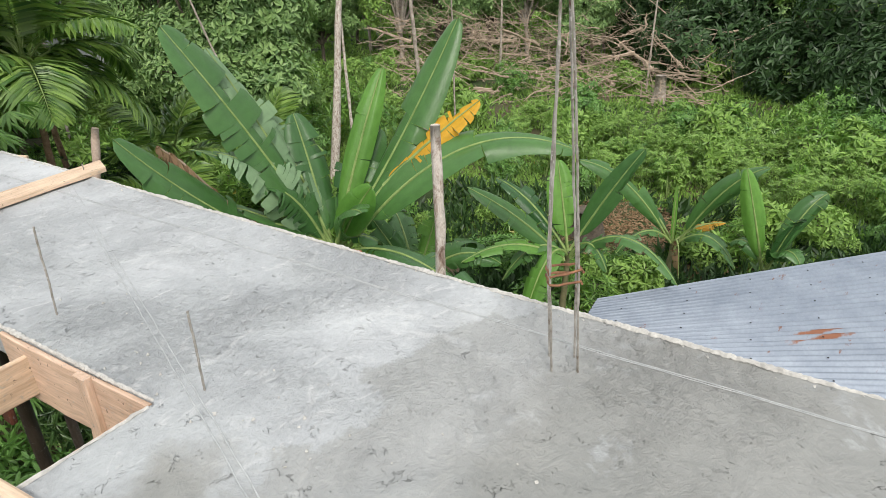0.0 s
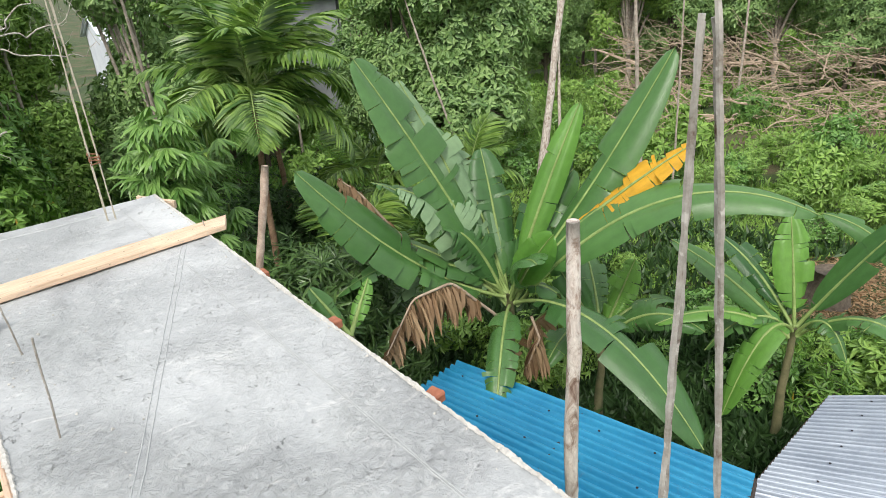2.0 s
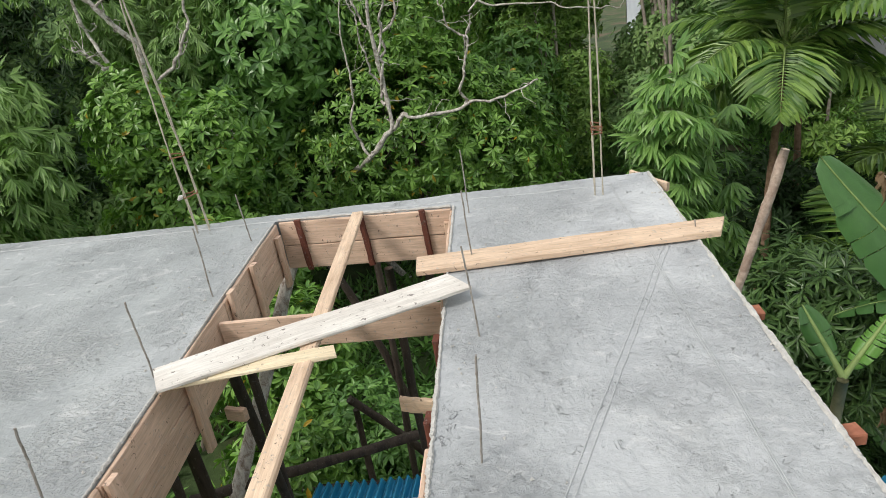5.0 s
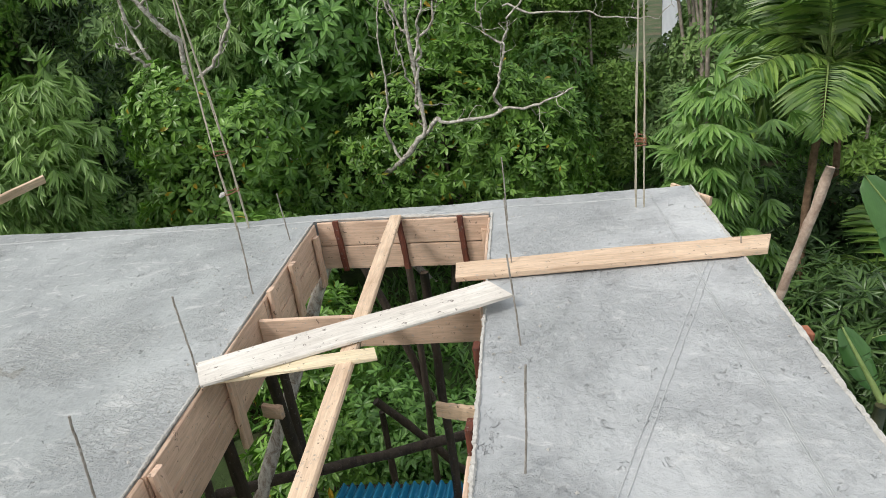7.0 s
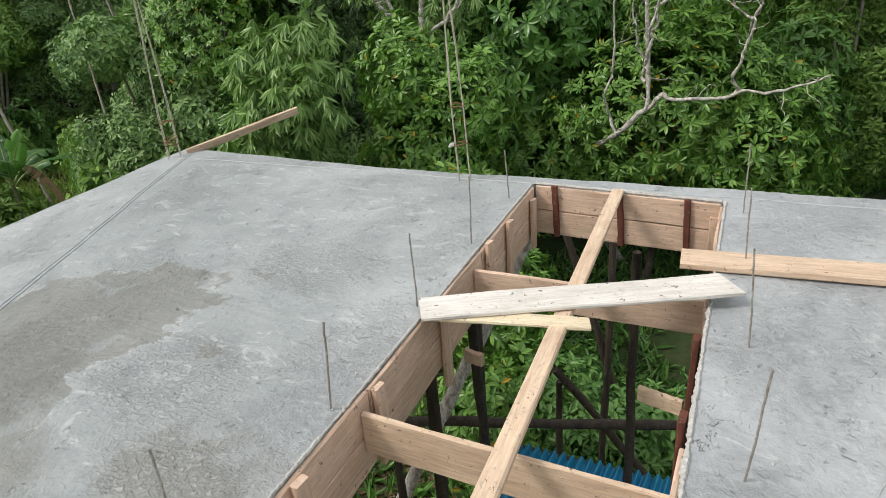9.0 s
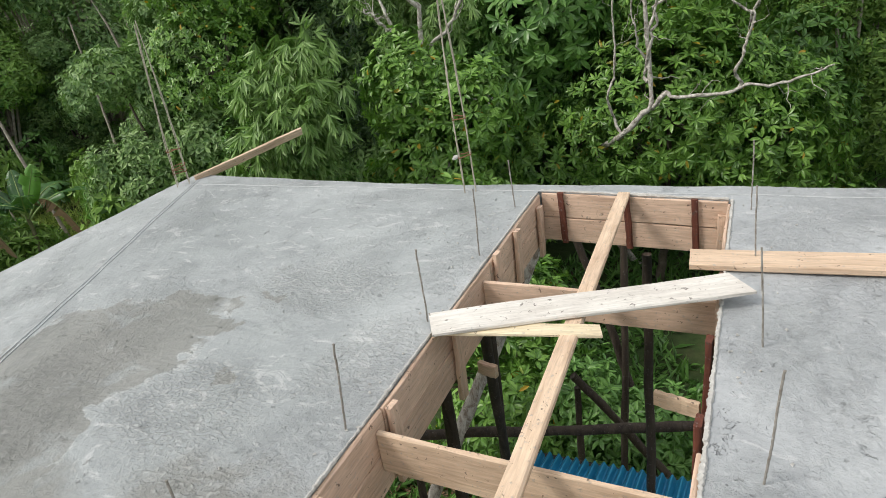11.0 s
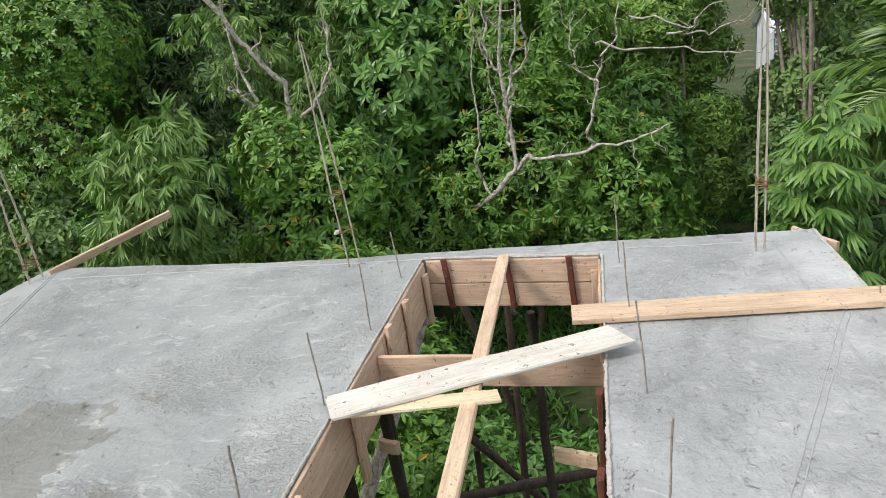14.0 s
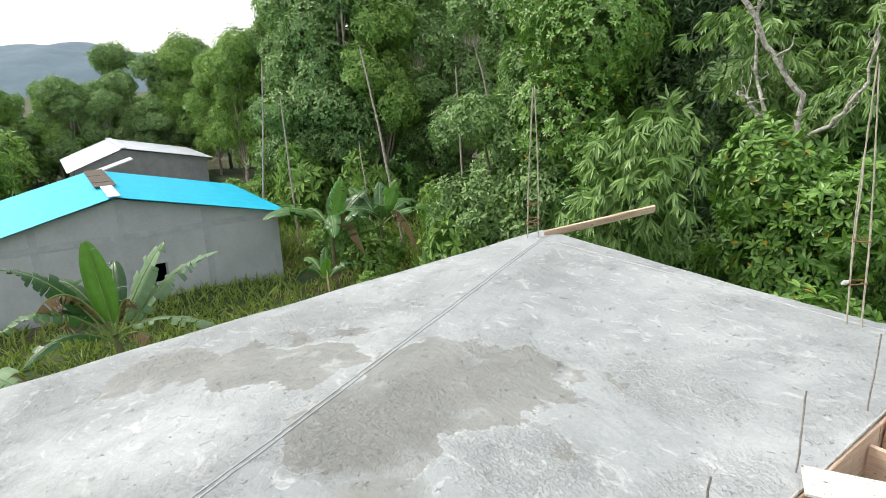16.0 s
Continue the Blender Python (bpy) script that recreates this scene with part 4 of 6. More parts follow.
# ---------------------------------------------------------------- roofs and houses
def corrugated(name, tl, tr, bl, br, waves, amp, mat, parent, label="", along=10, sides=None):
    """A wavy sheet; the waves run from the tl-bl edge to the tr-br edge."""
    m = Mesh()
    n = waves * 8 + 1
    tl, tr, bl, br = (np.asarray(p, float) for p in (tl, tr, bl, br))
    v, u = np.meshgrid(np.linspace(0, 1, n), np.linspace(0, 1, along), indexing="ij")
    p = (tl * (1 - u[..., None]) + tr * u[..., None]) * (1 - v[..., None]) + (bl * (1 - u[..., None]) + br * u[..., None]) * v[..., None]
    nor = unit(np.cross(tr - tl, tl - bl))
    jog = 0.004 * np.sin(v * 37 + u * 5)
    p = p + nor * (amp * np.cos(2 * np.pi * waves * v) + jog)[..., None]
    i, j = np.meshgrid(np.arange(n - 1), np.arange(along - 1), indexing="ij")
    f = np.stack([i * along + j, (i + 1) * along + j, (i + 1) * along + j + 1, i * along + j + 1], -1).reshape(-1, 4)
    m.add(np.r_[p.reshape(-1, 3), p.reshape(-1, 3) - nor * 0.004], np.r_[f, f[:, ::-1] + n * along])
    return m.part(name, mat, parent, label, True)


def timber(m, p0, p1, w=0.06, t=0.1):
    return board(m, p0, p1, w, t, (1, 0.2, 0), 3, 0, 2)


def shed(name, corners, waves, amp, mat, label, supports, nails=0):
    tl, tr, bl, br = (np.asarray(c, float) for c in corners)
    base = (tl + tr + bl + br) / 4
    ob = thing(name, (base[0], base[1], GROUND), label, "shed")
    o = np.array([base[0], base[1], GROUND])
    for k in range(3):
        a0, a1 = tl * (1 - k / 3) + bl * k / 3, tl * (1 - (k + 1) / 3) + bl * (k + 1) / 3
        b0, b1 = tr * (1 - k / 3) + br * k / 3, tr * (1 - (k + 1) / 3) + br * (k + 1) / 3
        lift = np.array([0, 0, 0.012 * k])
        corrugated("roof_sheet", a0 - o + lift, b0 - o + lift, a1 - o + lift, b1 - o + lift, waves // 3, amp, mat, ob)
    for p in supports:
        m = Mesh()
        q = np.asarray(p, float) - o
        tube(m, [(q[0], q[1], -1.5), q - np.array([0, 0, 0.03])], 0.05, 8)
        m.part("post", DARK_WOOD, ob)
    for s, e in ((tl, bl), (tr, br), ((tl + tr) / 2, (bl + br) / 2)):
        m = Mesh()
        timber(m, s - o - np.array([0, 0, 0.07]), e - o - np.array([0, 0, 0.07]))
        m.part("purlin", DARK_WOOD, ob)
    nor = unit(np.cross(tr - tl, tl - bl))
    for k in range(nails):
        a, b = (k % 6 + 0.5) / 6, (k // 6 + 0.5) / max(1, nails // 6)
        q = (tl * (1 - a) + tr * a) * (1 - b) + (bl * (1 - a) + br * a) * b - o + nor * (amp + 0.006)
        m = Mesh()
        tube(m, [q, q + nor * 0.008, q + nor * 0.014], [0.016, 0.016, 0.006], 7)
        m.part("roof_nail", DARK_HOLE, ob)
    return ob


shed("blue_roofed_shed", ((6.75, 1.75, -4.05), (7.85, -2.45, -4.0), (3.5, 0.9, -3.8), (4.6, -3.75, -3.8)), 24, 0.045, BLUE_SHEET, "low shed with a blue corrugated sheet roof",
     ((6.6, 1.6, -4.1), (7.6, -2.3, -4.05), (3.7, 0.8, -3.85), (4.7, -3.5, -3.85)), 30)
shed("blue_roofed_shed", ((-0.45, 0.55, -3.0), (-0.45, -1.6, -2.8), (1.75, 0.68, -3.0), (1.75, -1.6, -2.8)), 24, 0.03, BLUE_SHEET, "blue corrugated roof sheets below the opening",
     ((-0.35, 0.4, -3.0), (1.6, 0.5, -3.0), (-0.35, -1.5, -2.8), (1.6, -1.5, -2.8)))
shed("zinc_roofed_shed", ((11.07, -1.93, -4.8), (17.4, -7.4, -4.8), (7.0, -2.3, -4.8), (9.4, -9.4, -4.8)), 39, 0.036, ZINC_SHEET, "low shed with a dull zinc corrugated roof and rust streaks",
     ((10.8, -2.2, -4.8), (16.9, -7.3, -4.8), (7.2, -2.6, -4.8), (9.6, -9.1, -4.8)), 60)


def gable_house(name, x0, x1, yl, yr, ya, z_eave, z_ridge, roof_mat, wall_mat, label, over=0.35, window=None, bands=True):
    ob = thing(name, (x0, ya, GROUND), label, "house")
    g = GROUND - 0.3

    def rel(p):
        return np.asarray(p, float) - np.array([x0, ya, GROUND])

    t = 0.2
    zi = z_eave - 0.05

    def gable(x, hole):
        m = Mesh()
        pts = [(yl, g), (yr, g), (yr, zi), (ya, z_ridge - 0.12), (yl, zi)]
        if hole:
            wy, wz, ww, wh = hole
            o, q = [(wy - ww, wz - wh), (wy + ww, wz - wh), (wy + ww, wz + wh), (wy - ww, wz + wh)], None
            pts = pts + o
            quads = [(0, 1, 6, 5), (1, 2, 7, 6), (4, 0, 5, 8)]
            tris = [(2, 3, 7), (3, 8, 7), (3, 4, 8)]
        else:
            quads, tris = [(0, 1, 2, 4)], [(2, 3, 4)]
        k = len(pts)
        v = [rel((x, a, b)) for a, b in pts] + [rel((x - t, a, b)) for a, b in pts]
        m.add(v, np.array(quads))
        m.f += [np.array(tris), np.array(quads)[:, ::-1] + k, np.array(tris)[:, ::-1] + k]
        if hole:
            m.f.append(np.array([(5 + i, 5 + (i + 1) % 4, 5 + (i + 1) % 4 + k, 5 + i + k) for i in range(4)]))
        m.part("wall", wall_mat, ob)

    gable(x0, window)
    gable(x1 + t, None)
    for y in (yl, yr):
        m = Mesh()
        s = 1 if y > ya else -1
        box(m, rel((x1, y - t * (s > 0), g)), rel((x0 - t, y + t * (s < 0), zi)))
        m.part("wall", wall_mat, ob)
    if window:
        wy, wz, ww, wh = window
        for sgn in (-1, 1):
            m = Mesh()
            box(m, rel((x0 - 0.12, wy + sgn * ww - 0.03, wz - wh)), rel((x0 + 0.02, wy + sgn * ww + 0.03, wz + wh)))
            m.part("window_jamb", PLASTER, ob)
        # Added near-black panel behind the window stands for the unlit room.
        m = Mesh()
        box(m, rel((x0 - 2.5, wy - 2, wz - 1.0)), rel((x0 - 2.4, wy + 2, wz + 1)))
        m.part("inner_wall", DARK_HOLE, ob)
    if bands:
        for y in (yl + 0.1, ya - 2.6, ya + 0.1, ya + 2.9, yr - 0.1):
            zt = z_eave - 0.1 + (z_ridge - z_eave) * (1 - abs(y - ya) / (yr - ya)) - 0.05
            m = Mesh()
            box(m, rel((x0 - 0.05, y - 0.12, g)), rel((x0 + 0.025, y + 0.12, zt)))
            m.part("column", BAND, ob)
        m = Mesh()
        box(m, rel((x0 - 0.05, yl, z_eave - 0.28)), rel((x0 + 0.022, yr, z_eave - 0.05)))
        m.part("tie_beam", BAND, ob)
    w = int((x0 - x1) / 0.25)
    for y in (yl, yr):
        sl = (z_ridge - z_eave) / abs(y - ya)
        yo = y + (0.45 if y > ya else -0.45)
        zo = z_eave - sl * 0.45
        a, b = (x0 + over, ya, z_ridge), (x1 - over, ya, z_ridge)
        c, d = (x0 + over, yo, zo), (x1 - over, yo, zo)
        if y > ya:
            corrugated("roof", rel(c), rel(a), rel(d), rel(b), w, 0.02, roof_mat, ob, "", 4)
        else:
            corrugated("roof", rel(a), rel(c), rel(b), rel(d), w, 0.02, roof_mat, ob, "", 4)
    xm = x0 + over - 0.35 * (x0 - x1) if bands else x1 - over
    m = Mesh()
    board(m, rel((x0 + over + 0.02, ya, z_ridge + 0.05)), rel((xm, ya, z_ridge + 0.05)), 0.4, 0.03, (0, 1, 0), 3, 0, 3)
    m.part("ridge_cap", WHITE_SHEET, ob, "pale metal ridge cap")
    if bands:
        for k in range(5):
            m = Mesh()
            xa = xm - 0.1 - k * (xm - x1) / 5
            board(m, rel((xa, ya, z_ridge + 0.05 + 0.01 * (k % 2))), rel((xa - (xm - x1) / 5 + 0.12, ya, z_ridge + 0.05)), 0.75, 0.03, (0, 1, 0), 30 + k, 0.02, 3)
            m.part("ridge_board", BARK, ob, "dark brown ridge board left uncapped")
    return ob


gable_house("block_house", -22.9, -30.6, -7.7, 3.1, -2.5, -3.25, -1.95, TURQ_SHEET, BLOCK, "grey block house with a bright turquoise metal roof", 0.4, (-1.45, -4.95, 0.28, 0.36))
far_grey = gable_house("grey_house", -45.5, -54, -2.6, 5.6, 0.4, -3.5, -2.4, WHITE_SHEET, PLASTER, "distant grey house with a pale metal roof", 0.4, None, False)
m = Mesh()
board(m, (1.6, 0.25, -2.95 - GROUND), (1.6, -3.4, -4.0 - GROUND), 1.3, 0.07, (1, 0, 0), 90, 0.0, 3)
m.part("porch_roof", WHITE_SHEET, far_grey, "pale lower roof over the gable front")
gable_house("far_house", 21.0, 14.5, 31.0, 40.0, 34.5, 0.6, 2.6, sheet_material("pale_blue_sheet", (0.25, 0.50, 0.62), (0.35, 0.6, 0.7), 0.1, 0.4, 0.2), PLASTER, "far plain house with a pale blue roof among trees", 0.4, None, False)
gable_house("pale_house", 12.3, 8.9, 36.0, 42.0, 39.0, -0.9, 0.3, WHITE_SHEET, WHITE_SHEET, "pale far building behind the palms", 0.3, None, False)


# ---------------------------------------------------------------- plants
def limbs(mb, r, start, ends, r0, r1, n=7, sides=6, sag=0.15):
    for e in ends:
        e = np.asarray(e, float)
        p = wobble(start, e, n, 0.04, int(r.integers(1e6)))
        t = np.linspace(0, 1, n)
        p[:, 2] += sag * np.sin(np.pi * t)
        tube(mb, p, np.linspace(r0, r1, n), sides)


def broad_tree(name, at, blobs, twigs, per, length, width, mat, label, seed, trunk=0.12, full=True, bark=BARK, open_=0.9, group="trees", cat="tree"):
    """Blobs are given from the foot of the tree."""
    r = np.random.default_rng(seed)
    ob = thing(name, at, label, cat, group)
    cs = np.array([b[0] for b in blobs], float)
    fork = np.array([cs[:, 0].mean() * 0.4, cs[:, 1].mean() * 0.4, max(0.3, cs[:, 2].min() * 0.55)])
    m = Mesh()
    tube(m, wobble((0, 0, -0.25), fork, 8, 0.03, seed), np.linspace(trunk, trunk * 0.75, 8), 9)
    for c, s in blobs:
        c = np.array(c, float)
        limbs(m, r, fork, [c], trunk * 0.6, trunk * 0.2)
        limbs(m, r, c, c + unit(r.normal(size=(5, 3)) + [0, 0, 0.4]) * np.array(s) * 0.8, trunk * 0.22, 0.01, 5, 5, 0.0)
    m.part("trunk", bark, ob, "", True)
    ends, out = shell(r, blobs, twigs)
    keep = ends[:, 2] > 0.1
    m = Mesh()
    rosettes(m, r, ends[keep], out[keep], per, length, width, open_, full)
    m.part("crown", mat, ob)
    return ob


def sprays(mb, r, p, out, per, length, width, reach=0.8, hang=0.65):
    """Drooping branchlets that end in hanging fans of narrow leaves."""
    m = len(p)
    for _ in range(2):
        s = r.uniform(0.25, 1.0, m)[:, None] * reach
        q = p + out * s + np.array([0, 0, -1]) * s * s * hang / reach
        tan = unit(out * 0.8 + np.array([0, 0, -1.6]) * s * hang / reach + 0.35 * r.normal(size=(m, 3)))
        side = unit(np.cross(tan, np.array([0, 0, 1.0]) + 0.3 * r.normal(size=(m, 3))))
        size = length * r.uniform(0.7, 1.2, m)
        for k in range(per):
            a = ((k + 0.5) / per - 0.5) * 2.3 + r.normal(0, 0.16, m)
            ax = unit(np.cos(a)[:, None] * tan + np.sin(a)[:, None] * side + np.array([0, 0, -0.35]) + 0.12 * r.normal(size=(m, 3)))
            leaves(mb, q - ax * 0.02, ax, np.cross(side, tan) + 0.3 * r.normal(size=(m, 3)), size * r.uniform(0.8, 1.1, m), width * r.uniform(0.85, 1.15, m), 0.1, 0.12)


def bamboo(name, at, culms, height, lean, spread_, nodes, per, mat, label, seed, length=0.33, width=0.065, start=0.3):
    r = np.random.default_rng(seed)
    ob = thing(name, at, label, "bamboo", "bamboo clumps")
    stem, leaf = Mesh(), Mesh()
    for k in range(culms):
        a = r.uniform(0, 2 * np.pi)
        d = np.array([np.cos(a), np.sin(a), 0]) * r.uniform(0.3, 1) * spread_ + np.array(lean)
        h = height * r.uniform(0.7, 1.08)
        b = np.array([r.normal(0, 0.3), r.normal(0, 0.3), -0.2])
        t = np.linspace(0, 1, 18)
        p = b + np.stack([d[0] * t**2.2, d[1] * t**2.2, h * (t - 0.28 * t**4)], -1)
        tube(stem, p, np.linspace(0.035, 0.006, 18), 6)
        tn = start + (1 - start) * r.uniform(0, 1, nodes) ** 0.8
        q = np.stack([np.interp(tn, t, p[:, i]) for i in range(3)], -1)
        o = unit(r.normal(size=(nodes, 3)) * np.array([1, 1, 0.4]) + d * 0.25)
        sprays(leaf, r, q, o, per, length, width)
    tagged(stem.part("culm", STALK, ob, "", True), kind="stuff")
    leaf.part("crown", mat, ob)
    return ob


def frond(stem, leaf, r, base, az, elev, length, leaflets, ll, lw, droop):
    n = 14
    t = np.linspace(0, 1, n)
    h = np.array([math.cos(az), math.sin(az), 0])
    ang = elev - droop * t**1.3
    seg = np.stack([np.cos(ang)[:, None] * h + np.sin(ang)[:, None] * np.array([0, 0, 1])], 0)[0]
    p = base + np.cumsum(seg, 0) * length / n
    tube(stem, p, np.linspace(0.022, 0.004, n), 5)
    ts = np.linspace(0.16, 1, leaflets)
    q = np.stack([np.interp(ts, t, p[:, i]) for i in range(3)], -1)
    tan = unit(np.stack([np.interp(ts, t, seg[:, i]) for i in range(3)], -1))
    side = unit(np.cross(tan, [0, 0, 1.0]))
    up = np.cross(side, tan)
    for s in (-1, 1):
        ax = unit(side * s + tan * (0.35 + 0.9 * ts[:, None] ** 2) + up * 0.25 + 0.07 * r.normal(size=q.shape))
        ln = ll * np.sin(np.pi * (0.18 + 0.75 * ts)) * r.uniform(0.9, 1.1, leaflets)
        leaves(leaf, q, ax, up, ln, lw, 0.25, 0.55, True)


def palm(at, trunk_h, fronds, length, seed, label, tilt=(0, 0), ll=0.85, lw=0.1, name="areca_palm", low=-0.1):
    r = np.random.default_rng(seed)
    ob = thing(name, at, label, "palm", "palms")
    m = Mesh()
    topp = np.array([tilt[0], tilt[1], trunk_h])
    tube(m, wobble((0, 0, -0.2), topp, 24, 0.01, seed), np.linspace(0.085, 0.06, 24) * (1 + 0.08 * (np.arange(24) % 2)), 9)
    m.part("trunk", PALM_BARK, ob, "", True)
    m = Mesh()
    tube(m, [topp, topp + [0, 0, 0.35], topp + [0, 0, 0.7]], [0.075, 0.07, 0.03], 9)
    m.part("crown_shaft", STALK, ob, "smooth green crown shaft", True)
    for k in range(fronds):
        stem, leaf = Mesh(), Mesh()
        az = k * 2.4 + r.uniform(-0.3, 0.3)
        el = 1.4 - (1.4 - low) * (k / fronds) ** 1.15 + r.uniform(-0.16, 0.16)
        frond(stem, leaf, r, topp + np.array([0, 0, 0.55 - 0.3 * k / fronds]), az, el, length * r.uniform(0.85, 1.1), 34, ll, lw, 0.75 + 0.75 * k / fronds)
        f = leaf.part("frond", LEAF_PALM, ob)
        stem.part("rib", STALK, f)
    return ob


def fans(name, at, stems, height, fans_n, seed, size=0.42, fingers=8, label="clump of fan-leaved lady palm"):
    r = np.random.default_rng(seed)
    ob = thing(name, at, label, "palm", "palms")
    st, lf = Mesh(), Mesh()
    for k in range(stems):
        b = np.array([r.normal(0, 0.28), r.normal(0, 0.3), -0.2])
        h = height * r.uniform(0.55, 1.05)
        tip = b + np.array([r.normal(0, 0.28), r.normal(0, 0.3), h])
        tube(st, wobble(b, tip, 8, 0.02, seed + k), 0.016, 6)
        zz = r.uniform(0.35, 1.0, fans_n)
        q0 = b + (tip - b) * zz[:, None]
        o = unit(r.normal(size=(fans_n, 3)) * [1, 1, 0.25] + [-0.15, -0.75, 0.1])
        q = q0 + o * r.uniform(0.15, 0.45, (fans_n, 1))
        up = unit(np.array([0, 0, 1.0]) + 0.3 * r.normal(size=(fans_n, 3)) + o * 0.25)
        side = unit(np.cross(o, up))
        for j in range(fingers):
            a = (j / (fingers - 1) - 0.5) * 2.9
            ax = unit(o * math.cos(a) + side * math.sin(a) + np.array([0, 0, -0.42]))
            leaves(lf, q, ax, up, size * r.uniform(0.8, 1.1, fans_n), 0.06, 0.12, 0.25, True)
    st.part("stem", STALK, ob, "", True)
    lf.part("crown", LEAF_FAN, ob)
    return ob


def up_rib(rib):
    tan = unit(np.gradient(rib, axis=0))
    side = unit(np.cross(tan, [0, 0, 1.0]) + 1e-6)
    return np.cross(side, tan)


def banana_leaf(r, base, tip, sag, width, tears, parent, mat, twist=0.0, label="", fold=0.25, stalk=0.16, hang=0.0, open_to=(-0.55, -0.65, 0.5), gaps=0.0):
    """A leaf from base to tip: a rib that bows by sag, and a blade torn into strips."""
    base, tip = np.asarray(base, float), np.asarray(tip, float)
    n = 44
    t = np.linspace(0, 1, n)
    length = np.linalg.norm(tip - base)
    rib = base * (1 - t)[:, None] + tip * t[:, None] + np.array([0, 0, 1.0]) * (sag * 4 * t * (1 - t))[:, None]
    tan = unit(np.gradient(rib, axis=0))
    steep = np.clip(tan[:, 2:3], 0, 1)
    side = unit(np.cross(tan, np.array([0, 0, 1.0]) * (1 - 0.8 * steep) + np.array(open_to) * steep * 0.75) + 1e-6)
    up = np.cross(side, tan)
    twist *= 0.7
    c, s = math.cos(twist), math.sin(twist)
    side, up = side * c + up * s, up * c - side * s
    u = np.clip((t - stalk) / (1 - stalk), 0, 1)
    prof = 0.82 * width * np.sin(np.pi * u**0.85) ** 0.5 * (u > 0)
    stem = Mesh()
    tube(stem, rib + up_rib(rib) * 0.008, np.linspace(0.036, 0.008, n), 6)
    blade = Mesh()
    for sgn in (-1, 1):
        cuts = np.sort(r.choice(np.arange(8, n - 2), tears, replace=False)) if tears else np.array([], int)
        first = int(np.argmax(u > 0)) - 1
        bounds = [max(first, 0), *cuts, n - 1]
        for a, b in zip(bounds[:-1], bounds[1:]):
            if b <= a or r.uniform() < gaps:
                continue
            idx = np.arange(a, b + 1)
            dropd = r.uniform(0.05, 0.8) * (tears > 0) + hang
            nar = np.ones(len(idx)) * (r.uniform(0.55, 1.35) if hang > 0.5 else 1.0)
            if tears and len(idx) > 1:
                nar[-1] = r.uniform(0.9, 0.98)
            rows = []
            for v in (0.0, 0.33, 0.66, 1.0):
                w = prof[idx] * v * nar
                lift = fold * w - dropd * w * v - 0.25 * w * v * v
                rows.append(rib[idx] + sgn * side[idx] * w[:, None] * (1 - 0.3 * dropd) + up[idx] * lift[:, None] + tan[idx] * (0.12 * w)[:, None])
            g = np.array(rows)
            if tears and len(idx) > 2:
                g[1:, -1] -= tan[idx][-1] * 0.02 * np.array([0.33, 0.66, 1.0])[:, None]
            m, q = g.shape[:2]
            i, j = np.meshgrid(np.arange(m - 1), np.arange(q - 1), indexing="ij")
            f = np.stack([i * q + j, (i + 1) * q + j, (i + 1) * q + j + 1, i * q + j + 1], -1).reshape(-1, 4)
            uv = np.stack(np.broadcast_arrays(t[idx][None] * length, np.array([0, 0.33, 0.66, 1.0])[:, None] * 0.02), -1).reshape(-1, 2)
            blade.add(g.reshape(-1, 3), f if sgn > 0 else f[:, ::-1], uv)
    lf = blade.part("leaf", mat, parent, label, True)
    weld = bmesh.new()
    weld.from_mesh(lf.data)
    bmesh.ops.remove_doubles(weld, verts=weld.verts, dist=0.0004)
    weld.to_mesh(lf.data)
    weld.free()
    stem.part("rib", STALK, lf, "", True)
    return lf


def banana(at, hub_h, tips, seed, label, stem_r=0.13):
    """tips: (place of the tip from the hub, sag, half width, tears, kind, twist)."""
    r = np.random.default_rng(seed)
    ob = thing("banana_plant", at, label, "banana plant", "banana plants")
    m = Mesh()
    hub = np.array([0, 0, hub_h])
    tube(m, wobble((0, 0, -0.2), hub, 12, 0.012, seed), np.linspace(stem_r, stem_r * 0.55, 12), 11)
    m.part("stem", BAN_STEM, ob, "", True)
    kinds = {"g": (BAN_LEAF, ""), "y": (YEL_LEAF, "yellow withering leaf"), "d": (DRY_LEAF, "dry brown hanging leaf"), "l": (BAN_LIGHT, "bright young leaf"), "p": (BAN_PALE, "pale torn leaf")}
    for tip, sag, w, tears, kind, twist in tips:
        mat, lab = kinds[kind]
        if kind == "y":
            hold = hub + np.array(tip) * 0.36 + np.array([0, 0, 0.2])
            m = Mesh()
            tube(m, np.linspace(hub, hold, 6), np.linspace(0.035, 0.025, 6), 6)
            m.part("leaf_stalk", STALK, ob)
            banana_leaf(r, hold, hub + np.array(tip), 0.05, w, tears, ob, mat, twist, lab, 0.4, 0.05, 0.1)
            continue
        b = hub + np.array([tip[0], tip[1], 0]) * 0.03 + np.array([0, 0, r.uniform(-0.25, 0.05)])
        banana_leaf(r, b, hub + np.array(tip), sag, w, tears, ob, mat, twist, lab, 0.5 if kind != "d" else -0.5, 0.14, 0.9 if kind == "d" else 0.0, (-0.55, -0.65, 0.5) if at[0] > 0 else (0.7, -0.2, 0.5), 0.3 if kind == "d" else 0.0)
    return ob


# the large banana behind the slab's edge, and its neighbours
H = np.array([8.15, 2.05, -3.46])


def seen_from(eye, az, el, d):
    a = radians(az)
    return np.array([eye[0] + math.sin(a) * d, eye[1] + math.cos(a) * d, eye[2] + math.tan(radians(el)) * d])


E2 = (1.87, -5.08, 1.59)


def t2(az, el, d):
    return tuple(seen_from(E2, az, el, d) - H)


